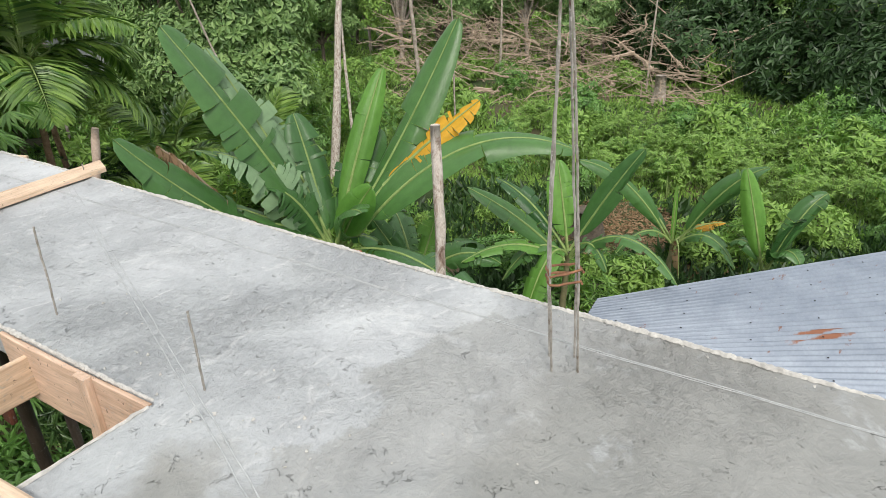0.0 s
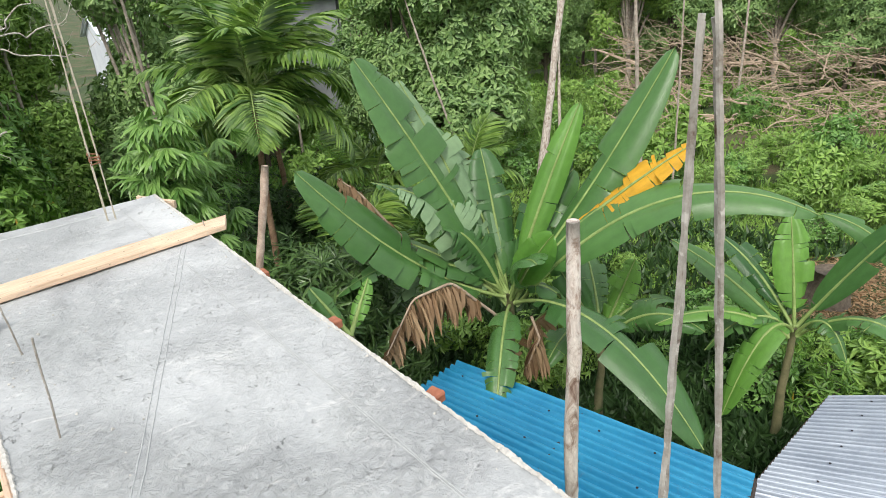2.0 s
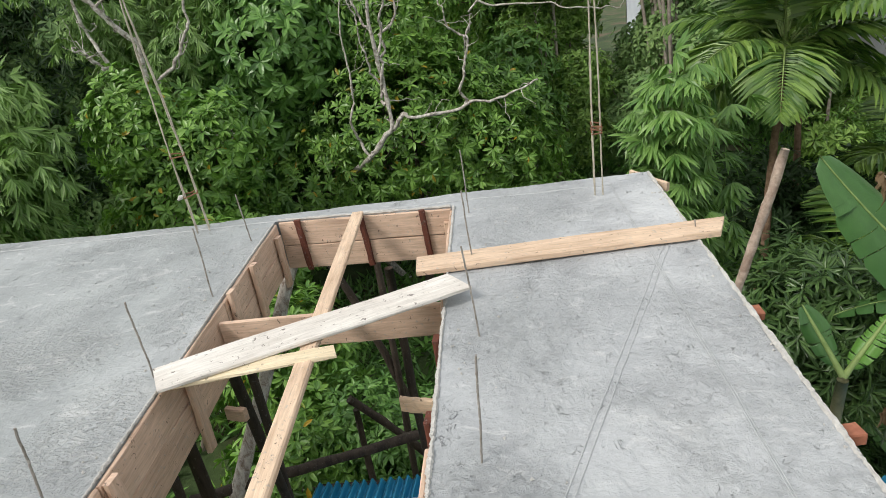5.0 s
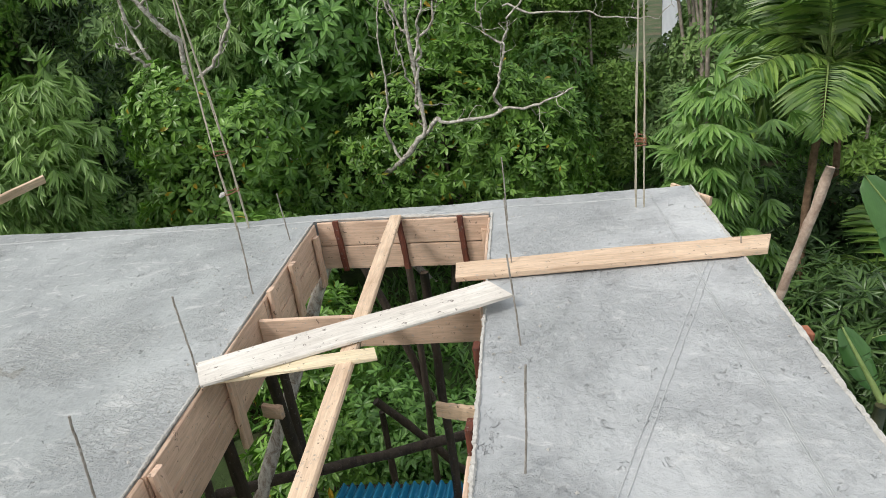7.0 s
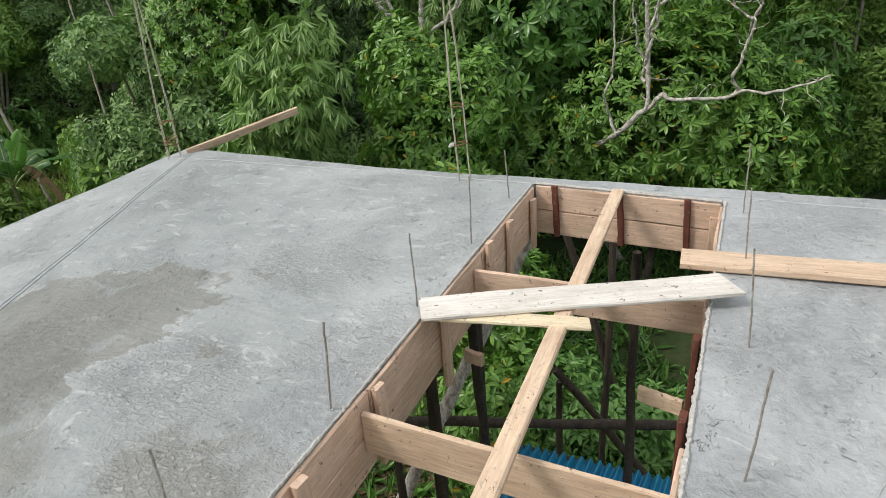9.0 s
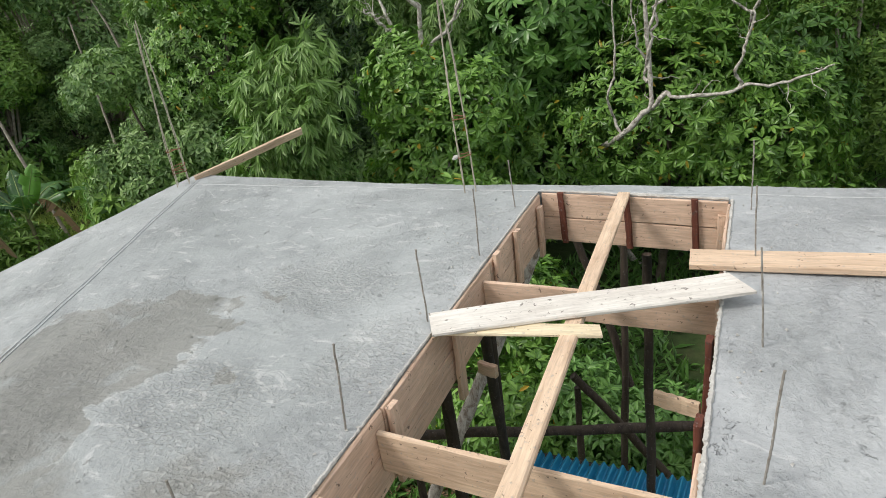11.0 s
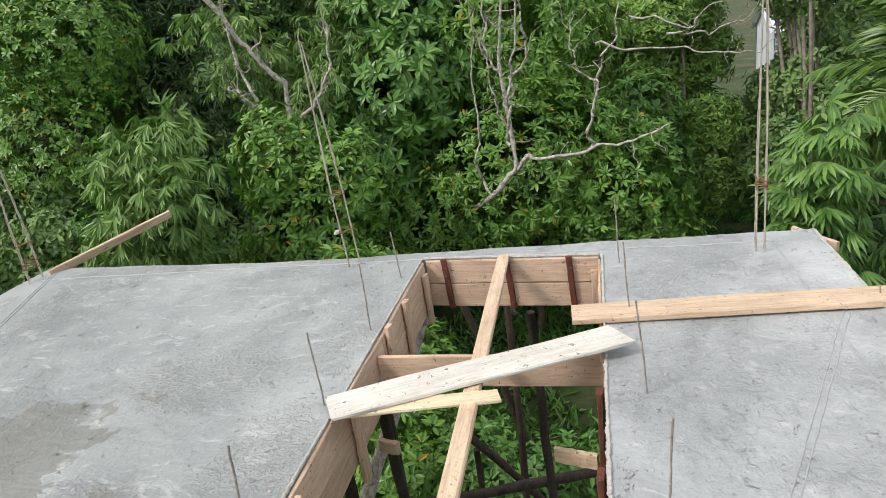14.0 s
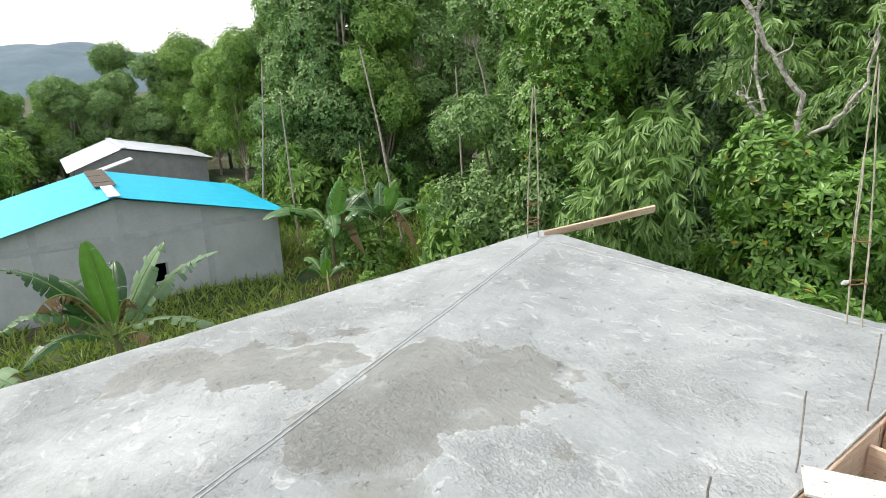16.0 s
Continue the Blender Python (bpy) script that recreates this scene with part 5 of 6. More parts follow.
big_banana = banana((H[0], H[1], GROUND - 1.2), H[2] - GROUND + 1.2, [
    (t2(55.4, -7.0, 10.03), -0.20, 0.64, 3, "g", 0.9), (t2(28.2, -6.6, 9.76), 0.13, 0.69, 10, "g", -0.8), (t2(31.9, -8.6, 10.29), 0.16, 0.57, 13, "p", -0.7),
    (t2(47.9, -11.3, 10.03), 0.13, 0.34, 1, "l", 0.4), (t2(21.8, -15.5, 8.71), -0.35, 0.62, 9, "g", -0.5), (t2(67.7, -19.7, 9.10), 0.99, 0.57, 5, "g", -0.25),
    (t2(61.3, -39.6, 7.39), 0.73, 0.65, 4, "g", 0.2), (t2(39.2, -40.6, 7.0), 0.45, 0.36, 12, "g", 0.0), (t2(57.4, -14.8, 9.4), 0.13, 0.4, 14, "y", 0.1),
    (t2(27.0, -21.5, 9.63), 0.20, 0.53, 8, "g", -0.5), (t2(47.5, -17.0, 10.42), 0.26, 0.49, 6, "g", 0.5),
    (t2(36.5, -15.0, 10.42), 0.20, 0.61, 12, "p", -0.3), (t2(44.0, -25.5, 8.18), 0.33, 0.43, 4, "g", 0.0), 
    (t2(37.0, -21.0, 10.16), 0.26, 0.57, 7, "g", -0.2), (t2(33.5, -12.0, 10.9), 0.3, 0.5, 14, "g", -0.6), (t2(52.0, -20.0, 10.6), 0.4, 0.45, 12, "g", 0.3), (t2(24.0, -27.0, 9.2), 0.6, 0.5, 14, "g", -0.3), (t2(29.0, -29.0, 9.8), 0.7, 0.4, 16, "p", -0.2), (t2(50.0, -33.0, 9.4), 0.6, 0.45, 12, "g", 0.3),
    ((-1.48, 0.90, 2.0), 0.45, 0.7, 15, "p", -0.4), ((-1.71, 1.27, 2.07), 0.4, 0.36, 12, "g", -0.5), ((-1.1, 0.5, 1.3), 0.5, 0.5, 16, "g", -0.4), ((0.29, 0.99, 2.26), 0.2, 0.5, 8, "g", -0.2), ((1.38, -0.05, 2.42), 0.3, 0.42, 10, "g", 0.4),
    ((-0.23, 1.76, 1.85), 0.25, 0.5, 11, "g", -0.3), ((0.1, -0.9, 1.3), 0.1, 0.4, 3, "l", -0.6)], 31, "large banana plant with broad torn green leaves")


def withered(parent, rib, strips, length, seed):
    """A dead leaf: an arched rib with dry strips that hang from both its sides."""
    rr = np.random.default_rng(seed)
    rib = np.asarray(rib, float)
    t, q = np.linspace(0, 1, len(rib)), np.linspace(0, 1, 30)
    p = np.stack([np.interp(q, t, rib[:, i]) for i in range(3)], -1)
    p[1:-1] = (p[:-2] + 2 * p[1:-1] + p[2:]) / 4
    blade, stem = Mesh(), Mesh()
    k = rr.integers(5, 30, strips)
    side = unit(np.cross(np.gradient(p, axis=0), [0, 0, 1.0]))[k] * rr.choice([-1, 1], (strips, 1))
    ax = unit(np.array([0, 0, -1.0]) + side * rr.uniform(0.1, 0.55, (strips, 1)) + 0.12 * rr.normal(size=(strips, 3)))
    size = length * np.sin(np.pi * np.clip(k / 32, 0.05, 0.95)) * rr.uniform(0.6, 1.15, strips)
    leaves(blade, p[k] + 0.02 * rr.normal(size=(strips, 3)), ax, side + 0.3 * rr.normal(size=(strips, 3)), size, rr.uniform(0.05, 0.13, strips), 0.35, 0.12, True)
    lf = blade.part("leaf", DRY_LEAF, parent, "dry brown leaf hanging in strips")
    tube(stem, p, np.linspace(0.03, 0.01, 30), 6)
    stem.part("rib", DRY_TWIG, lf, "", True)


BIG = np.array([0, 0, H[2] - GROUND + 1.2])
withered(big_banana, BIG + np.array([(-0.46, -0.2, -0.17), (-1.25, -0.09, 0.68), (-1.97, -0.09, 0.66), (-2.52, -0.12, -0.06)]), 150, 0.75, 5)
withered(big_banana, BIG + np.array([(0.08, -0.43, -0.29), (0.04, -0.67, -0.6), (-0.2, -0.58, -1.15)]), 60, 0.6, 6)
withered(big_banana, BIG + np.array([(-0.73, 0.77, 0.29), (-1.55, 1.06, 1.37), (-1.94, 1.16, 1.96), (-2.25, 1.21, 2.27)]), 80, 0.45, 7)


def simple_tips(r, n, length, light=1, dry=1, pale=False):
    out = []
    for k in range(n):
        a = k * 2.399 + r.uniform(-0.3, 0.3)
        up = r.uniform(-0.1, 0.8) if k > light else 1.2
        kind = "l" if k < light else ("d" if k >= n - dry else ("p" if pale and k % 2 else "g"))
        if kind == "d":
            up = -0.7
        ln = length * r.uniform(0.75, 1.1)
        w_ = (0.16 if kind == "d" else 0.36) * length / 1.9
        tr_ = 20 if kind == "d" else int(r.integers(4, 14))
        out.append(((math.cos(a) * ln * math.cos(up * 0.9), math.sin(a) * ln * math.cos(up * 0.9), ln * math.sin(up) * 0.8), 0.48 * (1.2 - up), w_, tr_, kind, r.uniform(-0.5, 0.5)))
    return out


for k, (x, y, hub, ln, n, dry) in enumerate(((10.4, 1.9, 2.2, 2.2, 7, 1), (5.9, 4.4, 1.9, 1.6, 5, 2),
                                             (-15.2, -6.9, 1.2, 2.6, 9, 3), (-21.8, 4.9, 2.0, 2.5, 9, 1), (-20.8, 6.6, 2.2, 2.4, 9, 1), (-19.0, 3.4, 0.8, 1.5, 6, 1),
                                             (4.83, 1.35, 4.1, 0.9, 2, 0))):
    r = np.random.default_rng(60 + k)
    banana((x, y, float(ground_z(x, y))), hub, simple_tips(r, n, ln, 1, dry, x < -14 and x > -17), 60 + k, "banana plant with spreading green leaves", 0.1)

# three bananas round the burnt patch
for x, y, hub, leaf_tips, seed in (
        (12.34, -0.76, -4.61, [((-1.17, 1.85, 1.5), 0.15, 0.36, 4, "g", 0.3), ((0.01, 1.83, 1.35), 0.25, 0.34, 6, "g", 0.1), ((0.23, 0.49, 1.95), 0.05, 0.42, 5, "l", 0.5),
                               ((0.23, -1.31, 2.46), 0.1, 0.34, 2, "g", -0.4), ((-0.34, -2.41, 0.05), 0.75, 0.36, 6, "g", 0.2), ((-1.46, 0.33, -1.36), 0.75, 0.42, 7, "l", 0.1),
                               ((-1.74, 1.63, 0.06), 0.4, 0.3, 5, "l", 0.0), ((-0.28, -0.99, -0.1), 0.5, 0.3, 8, "g", 0.0), ((0.9, 0.9, 0.9), 0.5, 0.36, 6, "g", 0.0), ((-0.9, 1.1, -0.6), 0.5, 0.3, 9, "g", 0.2)], 71),
        (16.85, -1.91, -5.93, [((-1.32, 2.33, 2.29), 0.5, 0.4, 4, "g", 0.3), ((-0.02, -1.97, 2.47), 0.5, 0.42, 3, "g", -0.3), ((-0.22, 0.07, 1.71), 0.02, 0.1, 0, "l", 0.0),
                               ((-0.55, -1.71, -0.08), 0.6, 0.36, 6, "g", 0.1), ((0.25, 1.45, 0.73), 0.4, 0.36, 5, "g", 0.0), ((0.89, -1.09, 0.5), 0.3, 0.24, 8, "y", 0.0), ((-1.11, 1.14, -0.16), 0.5, 0.3, 7, "g", 0.0),
                               ((-0.5, -0.4, -0.75), 0.5, 0.16, 16, "d", 0.0)], 72),
        (15.86, -4.29, -5.63, [((-0.07, 0.81, 2.4), 0.05, 0.36, 1, "l", 0.7), ((-0.48, -0.56, 1.61), 0.3, 0.36, 4, "g", 0.0), ((0.52, -0.88, 1.93), 0.4, 0.38, 5, "g", 0.0),
                               ((-0.68, -0.72, 0.61), 0.4, 0.36, 6, "g", 0.0), ((0.22, 0.93, 0.32), 0.4, 0.3, 5, "g", 0.0)], 73)):
    g = float(ground_z(x, y))
    banana((x, y, g), hub - g, leaf_tips, seed, "banana plant with arching green leaves beside a burnt patch", 0.1)

# wind-torn banana in front of the block house
banana((-16.37, -3.55, float(ground_z(-16.37, -3.55))), -4.53 - float(ground_z(-16.37, -3.55)), [
    ((0.19, -0.29, 2.63), 0.05, 0.5, 1, "l", 0.6),
    ((0.54, 1.46, 2.39), 0.2, 0.5, 8, "p", 0.5),
    ((1.15, 2.63, 2.01), 0.45, 0.5, 16, "p", 0.3),
    ((0.43, -2.30, 2.29), 0.6, 0.5, 16, "g", -0.4),
    ((1.04, -2.45, 0.88), 0.7, 0.5, 18, "g", -0.3),
    ((1.21, -2.06, 0.07), 0.5, 0.42, 14, "g", -0.2),
    ((1.50, 2.32, 0.07), 0.35, 0.4, 12, "p", 0.2),
    ((-1.02, -1.13, 1.41), 0.5, 0.5, 12, "g", -0.3),
    ((0.53, 0.43, 1.02), 0.3, 0.2, 20, "d", 0.0),
    ((0.79, -1.64, 1.14), 0.8, 0.3, 22, "d", 0.0),
    ((1.12, 1.29, -0.76), 0.5, 0.25, 20, "d", 0.0),
    ((-1.18, 0.33, 1.67), 0.2, 0.45, 4, "g", 0.3),
], 95, "banana plant with tattered grey-green drooping leaves", 0.15)

palm((6.3, 8.0, GROUND), 5.1, 20, 2.5, 41, "areca palm with arching feathery fronds", (0.25, 0.1), 0.85, 0.12, low=-0.25)
palm((8.2, 11.0, GROUND), 5.2, 16, 2.7, 42, "areca palm with arching feathery fronds", (-0.2, 0.1))
palm((9.4, 8.5, GROUND), 2.4, 8, 1.8, 43, "young areca palm with upright fronds", (0.1, 0.0))
palm((7.6, 6.3, GROUND), 1.6, 8, 1.5, 44, "young areca palm with yellowing fronds", (0.1, 0.0))
palm((13.2, 9.4, GROUND), 1.5, 8, 1.6, 45, "young palm with drooping fronds", (0.1, 0.0))
fans("fan_palm", (3.85, 4.7, GROUND), 11, 6.3, 46, 46, 0.36)
fans("fan_palm", (4.3, 5.2, GROUND), 8, 6.0, 42, 47, 0.35)

# broad-leaved trees behind the slab's far edge
broad_tree("broadleaf_tree", (-1.0, 10.2, GROUND), [((0.0, 0.0, 4.2), (2.9, 1.7, 2.3)), ((0.2, 0.8, 7.2), (2.4, 1.7, 2.5)), ((2.2, 0.0, 3.4), (1.7, 1.3, 1.9)), ((-2.1, -0.3, 3.2), (1.7, 1.3, 1.7)), ((3.0, -0.6, 2.0), (1.2, 0.9, 1.2))],
           4600, 8, 0.2, 0.07, LEAF_LIGHT, "dense glossy-leaved tree with a few yellow leaves", 51)
broad_tree("broadleaf_tree", (-4.6, 10.4, GROUND), [((0, 0, 5.0), (2.2, 1.6, 2.6)), ((1.2, 0.5, 8.6), (1.9, 1.6, 2.6)), ((-0.8, -0.9, 3.2), (1.8, 1.3, 1.8)), ((1.3, -0.6, 6.6), (1.6, 1.2, 1.6))],
           2900, 7, 0.29, 0.115, LEAF_MID, "tall tree with broad drooping leaf whorls", 52, 0.13)
broad_tree("broadleaf_tree", (1.2, 14.2, GROUND), [((0, 0, 3.0), (2.0, 1.5, 2.0)), ((0.4, 0.4, 4.6), (1.5, 1.3, 1.4))], 700, 7, 0.26, 0.09, LEAF_MID, "leafy tree in the shade of the forest", 53)
broad_tree("broadleaf_shrub", (0.4, 2.7, GROUND), [((0, 0, 1.3), (1.5, 0.9, 1.1)), ((-1.1, 0.3, 1.5), (1.0, 0.8, 1.1)), ((1.1, 0.1, 1.6), (0.9, 0.7, 0.9)), ((1.9, -0.9, 1.3), (0.8, 0.8, 0.9)), ((0.9, -1.4, 1.0), (0.8, 0.7, 0.8))], 1700, 7, 0.16, 0.06, LEAF_MID, "glossy shrub growing below the slab", 54, 0.05, cat="shrub", group="shrubs")
broad_tree("broadleaf_shrub", (-1.6, 2.6, GROUND), [((0, 0, 1.3), (1.2, 0.9, 1.1)), ((-0.3, 1.2, 2.3), (1.2, 0.9, 1.2))], 800, 7, 0.18, 0.07, LEAF_LIGHT, "glossy shrub growing below the slab", 55, 0.05, cat="shrub", group="shrubs")
broad_tree("broadleaf_shrub", (-4.6, 4.6, GROUND), [((0, 0, 2.5), (1.6, 1.1, 1.6)), ((1.2, 0.2, 3.1), (1.1, 0.9, 1.3))], 620, 7, 0.26, 0.10, LEAF_LIGHT, "bright leafy shrub behind the slab", 56, 0.06, cat="shrub", group="shrubs")
broad_tree("broadleaf_tree", (-7.6, 5.4, GROUND), [((0, 0, 3.6), (1.6, 1.2, 2.3))], 1500, 5, 0.12, 0.05, LEAF_MID, "vine-covered tree with small round leaves", 57, 0.1)
broad_tree("broadleaf_tree", (-4.9, 7.0, GROUND), [((0, 0, 3.6), (1.5, 0.9, 1.9)), ((-0.5, 0.1, 5.6), (1.1, 0.7, 1.2)), ((0.9, 0.2, 5.0), (1.0, 0.7, 1.2)), ((1.2, 0.0, 2.6), (1.1, 0.9, 1.3)), ((-0.9, -0.1, 2.4), (1.0, 0.8, 1.2))],
           2300, 7, 0.2, 0.08, LEAF_LIGHT, "bright broad-leaved tree behind the slab", 64, 0.08)
bamboo("bamboo_clump", (-7.4, 5.3, GROUND), 9, 9.3, (0.75, -0.7, 0), 0.62, 50, 6, LEAF_BAMBOO, "arching bamboo with a drooping mop of leaves", 61, 0.34, 0.06, 0.66)
for k, (x, y, h) in enumerate(((-6.6, 10.9, 12.5), (-3.8, 14.5, 13.0), (-5.4, 13.2, 14.0))):
    bamboo("bamboo_clump", (x, y, GROUND), 15, h, (0.5, -1.1, 0), 2.2, 78, 6, LEAF_BAMBOO, "tall bamboo clump with hanging leafy culms", 62 + k)

broad_tree("broadleaf_tree", (-12.9, 9.2, GROUND), [((0, 0, 6.2), (2.0, 1.6, 2.2)), ((0.6, 0.2, 8.6), (2.1, 1.7, 1.9)), ((-1.2, 0.4, 9.8), (1.7, 1.5, 1.7)), ((1.6, -0.2, 5.2), (1.2, 1.0, 1.3)), ((-0.4, 0.2, 3.4), (1.5, 1.2, 1.4))],
           3000, 6, 0.17, 0.075, LEAF_LIGHT, "yellow-green tree with small light leaves", 58, 0.12)

# bare branches
m = Mesh()
tree_b = thing("bare_tree", (-1.5, 8.4, GROUND), "leafless pale tree with crooked branches", "tree", "trees")


def bare(pts, r0, r1, seed, tree=tree_b):
    pts = np.asarray(pts, float) - np.array(tree.location)
    t = np.linspace(0, 1, len(pts))
    s = np.linspace(0, 1, 40)
    p = np.stack([np.interp(s, t, pts[:, i]) for i in range(3)], -1)
    rr = np.random.default_rng(seed)
    bend = np.stack([np.interp(s, np.linspace(0, 1, 12), rr.normal(0, 0.05, 12)) for _ in range(3)], -1)
    bend[:1] = bend[-1:] = 0
    p = p + bend + rr.normal(0, 0.006, p.shape)
    mm = Mesh()
    tube(mm, p, np.linspace(r0, r1, 40) * 0.78 * rr.uniform(0.8, 1.22, 40), 7)
    for _ in range(7):
        b = p[int(rr.integers(12, 39))]
        q = b + rr.normal(0, 1, 3) * [0.3, 0.2, 0.3] + [0, 0, 0.2]
        tube(mm, wobble(b, q, 6, 0.05, int(rr.integers(1e6))), np.linspace(r1 * 0.55, 0.004, 6), 5)
    mm.part("branch", BARE_BARK, tree, "", True)


EB = (1.774, -4.375, 1.598)


def sb(az, el, d=13.0):
    return seen_from(EB, az, el, d)


bare([(-1.5, 11.4, GROUND - 0.2), sb(-17, -20, 15.5), sb(-15.2, -15.2, 14), sb(-13.6, -14.2, 13), sb(-11.2, -12.6, 12.9), sb(-11.4, -9, 12.9), sb(-11.8, -3, 13), sb(-11.0, 3, 13)], 0.11, 0.03, 1)
bare([sb(-11.2, -12.2, 12.9), sb(-9.3, -11.2, 12.7), sb(-4.4, -10.9, 12.5), sb(-1.0, -11.0, 12.4), sb(2.0, -9.6, 12.3)], 0.055, 0.02, 2)
bare([sb(-4.4, -10.9, 12.5), sb(-4.2, -8.2, 12.5), sb(-3.4, -5.5, 12.5), sb(-3.0, -3.4, 12.5), sb(-1.5, 0.5, 12.6)], 0.04, 0.015, 3)
bare([sb(-3.6, -6.2, 12.5), sb(-5.2, -4.0, 12.6), sb(-5.8, 0.0, 12.8)], 0.03, 0.012, 4)
bare([sb(-13.6, -14.2, 13), sb(-14.8, -11, 13), sb(-13.9, -7, 13), sb(-14.2, -2, 13), sb(-13.5, 3, 13)], 0.04, 0.012, 5)
bare([sb(-11.6, -6, 13), sb(-9.6, -3, 13), sb(-9.8, 1.5, 13), sb(-8, 4, 13)], 0.04, 0.012, 6)
bare([sb(-11.7, -4, 13), sb(-12.8, -1, 13), sb(-12.2, 4, 13)], 0.035, 0.012, 7)
bare([sb(-11.5, -10, 12.9), sb(-10.9, -6, 12.8), sb(-10.4, -1, 12.7), sb(-9.9, 4, 12.7)], 0.045, 0.016, 8)
bare([sb(-11.4, -9, 12.9), sb(-12.6, -6, 12.8), sb(-12.9, -2, 12.7), sb(-13.4, 2, 12.7)], 0.03, 0.01, 9)
for k, (a, b, c, d) in enumerate((((-3.6, -2.5), (3.0, -3.6), (7.5, -4.6), (10.0, -4.0)), ((2.0, -2.5), (5.0, -3.0), (8.0, -2.0), (9.5, 0.5)), ((-1.0, -0.5), (3.5, -2.2), (6.0, -0.4), (8.5, 1.5)))):
    bare([sb(*a, 14), sb(*b, 14), sb(*c, 14), sb(*d, 14)], 0.028, 0.008, 20 + k)
tree_c = thing("bare_tree", (-5.3, 8.0, GROUND), "slender pale trunks rising through the leaves", "tree", "trees")
bare([(-5.1, 8.2, GROUND - 0.2), (-5.2, 7.9, -1.5), (-5.28, 7.83, 1.04), (-5.41, 7.75, 1.25), (-5.62, 7.62, 1.64), (-5.87, 7.45, 2.1), (-6.5, 7.1, 3.2)], 0.075, 0.055, 31, tree_c)
bare([(-5.5, 7.9, GROUND - 0.2), (-5.6, 7.7, -2.5), (-5.68, 7.58, -0.49), (-5.78, 7.52, 0.37), (-5.86, 7.46, 1.13), (-5.95, 7.4, 1.7), (-6.0, 7.3, 3.0)], 0.06, 0.035, 32, tree_c)
bare([(-5.8, 7.48, 0.71), (-6.02, 7.35, 0.95), (-6.16, 7.26, 1.19)], 0.04, 0.02, 33, tree_c)
bare([(-5.2, 7.9, 0.2), (-4.77, 8.0, 0.63), (-4.46, 8.1, 1.07), (-4.32, 8.15, 1.34), (-4.3, 8.2, 2.2)], 0.05, 0.03, 34, tree_c)
bare([(-4.9, 8.1, -0.6), (-4.24, 8.2, -0.98), (-3.95, 8.3, -1.29), (-3.61, 8.4, -1.54)], 0.05, 0.04, 35, tree_c)

# ---------------------------------------------------------------- distant woods
far_kinds = []
for k, (h, sp, mat, ln, wd) in enumerate(((9.5, 2.6, LEAF_DARK, 0.38, 0.2), (11.5, 3.0, LEAF_DARK, 0.36, 0.2), (8.0, 2.3, LEAF_DARK, 0.34, 0.18), (10.5, 2.6, LEAF_FIELD, 0.36, 0.17))):
    r = np.random.default_rng(80 + k)
    blobs = [((r.uniform(-1, 1) * sp * 0.55, r.uniform(-1, 1) * sp * 0.55, h * r.uniform(0.25, 0.95)), (sp * r.uniform(0.28, 0.6), sp * r.uniform(0.28, 0.6), sp * r.uniform(0.3, 0.5))) for _ in range(17)]
    far_kinds.append((blobs, mat, ln, wd, h))
woods = []
r = np.random.default_rng(99)
spots = []
for az in np.arange(-100, -50, 2.1):
    spots += [(az + r.uniform(-1, 1), r.uniform(36, 58))]
for az in np.arange(-99, 14, 3.3):
    spots += [(az + r.uniform(-1, 1), r.uniform(33, 40) if az < -53 else r.uniform(20, 25)), (az + r.uniform(-1.5, 1.5), r.uniform(45, 54) if az < -53 else r.uniform(27, 33))]
for az in np.arange(14, 110, 3.6):
    spots += [(az + r.uniform(-1, 1), r.uniform(46, 54) if az > 40 else r.uniform(24, 36)), (az + r.uniform(-1.5, 1.5), r.uniform(58, 68))]
spots += [(a + r.uniform(-0.7, 0.7), r.uniform(68, 80)) for a in np.arange(-97, -76, 1.9)]
spots += [(a + r.uniform(-0.7, 0.7), r.uniform(58, 66)) for a in np.arange(-100, -82, 1.5)]
spots += [(-33, 23), (-30.5, 26), (-36, 25), (-39.5, 22), (-27, 24)]
firsts = {}
for k, (az, d) in enumerate(spots):
    x, y = 1.7 + math.sin(radians(az)) * d, -4.4 + math.cos(radians(az)) * d
    if x < -20 and -9 < y < 6 and x > -56:
        d = 60
        x, y = 1.7 + math.sin(radians(az)) * d, -4.4 + math.cos(radians(az)) * d
    if (3.8 < az < 13 and d < 45) or (21.5 < az < 29.5 and d < 50):
        continue
    kind = int(r.integers(0, 4))
    z = float(ground_z(x, y))
    if kind not in firsts:
        blobs, mat, ln, wd, h = far_kinds[kind]
        firsts[kind] = first = broad_tree("forest_tree", (x, y, z), blobs, 6500, 4, ln * 0.68, wd * 0.62, mat, "forest tree with a dense leafy crown", 500 + kind, 0.14, False, PALE_BARK if kind % 2 else BARK, 1.0, "forest trees")
        if az < -73:
            k1 = (7.85 + d * math.tan(radians(0.3 if az < -84 else 3.2))) / (h * 1.12)
            first.scale = (k1, k1, k1)
    else:
        s = r.uniform(0.8, 1.15) * (((0.95 if d > 65 else 0.66) if az < -81 else 1.15) if az < -53 else (1.2 if az > 14 else 1.0))
        if az < -73:
            s = min(s, (7.85 + d * math.tan(radians(0.3 if az < -84 else 3.2))) / (far_kinds[kind][4] * 1.12))
        t = copy_thing(firsts[kind], pose(x, y, z, 0, 0, r.uniform(0, 360)))
        t.scale = (s, s, s * r.uniform(0.9, 1.1))

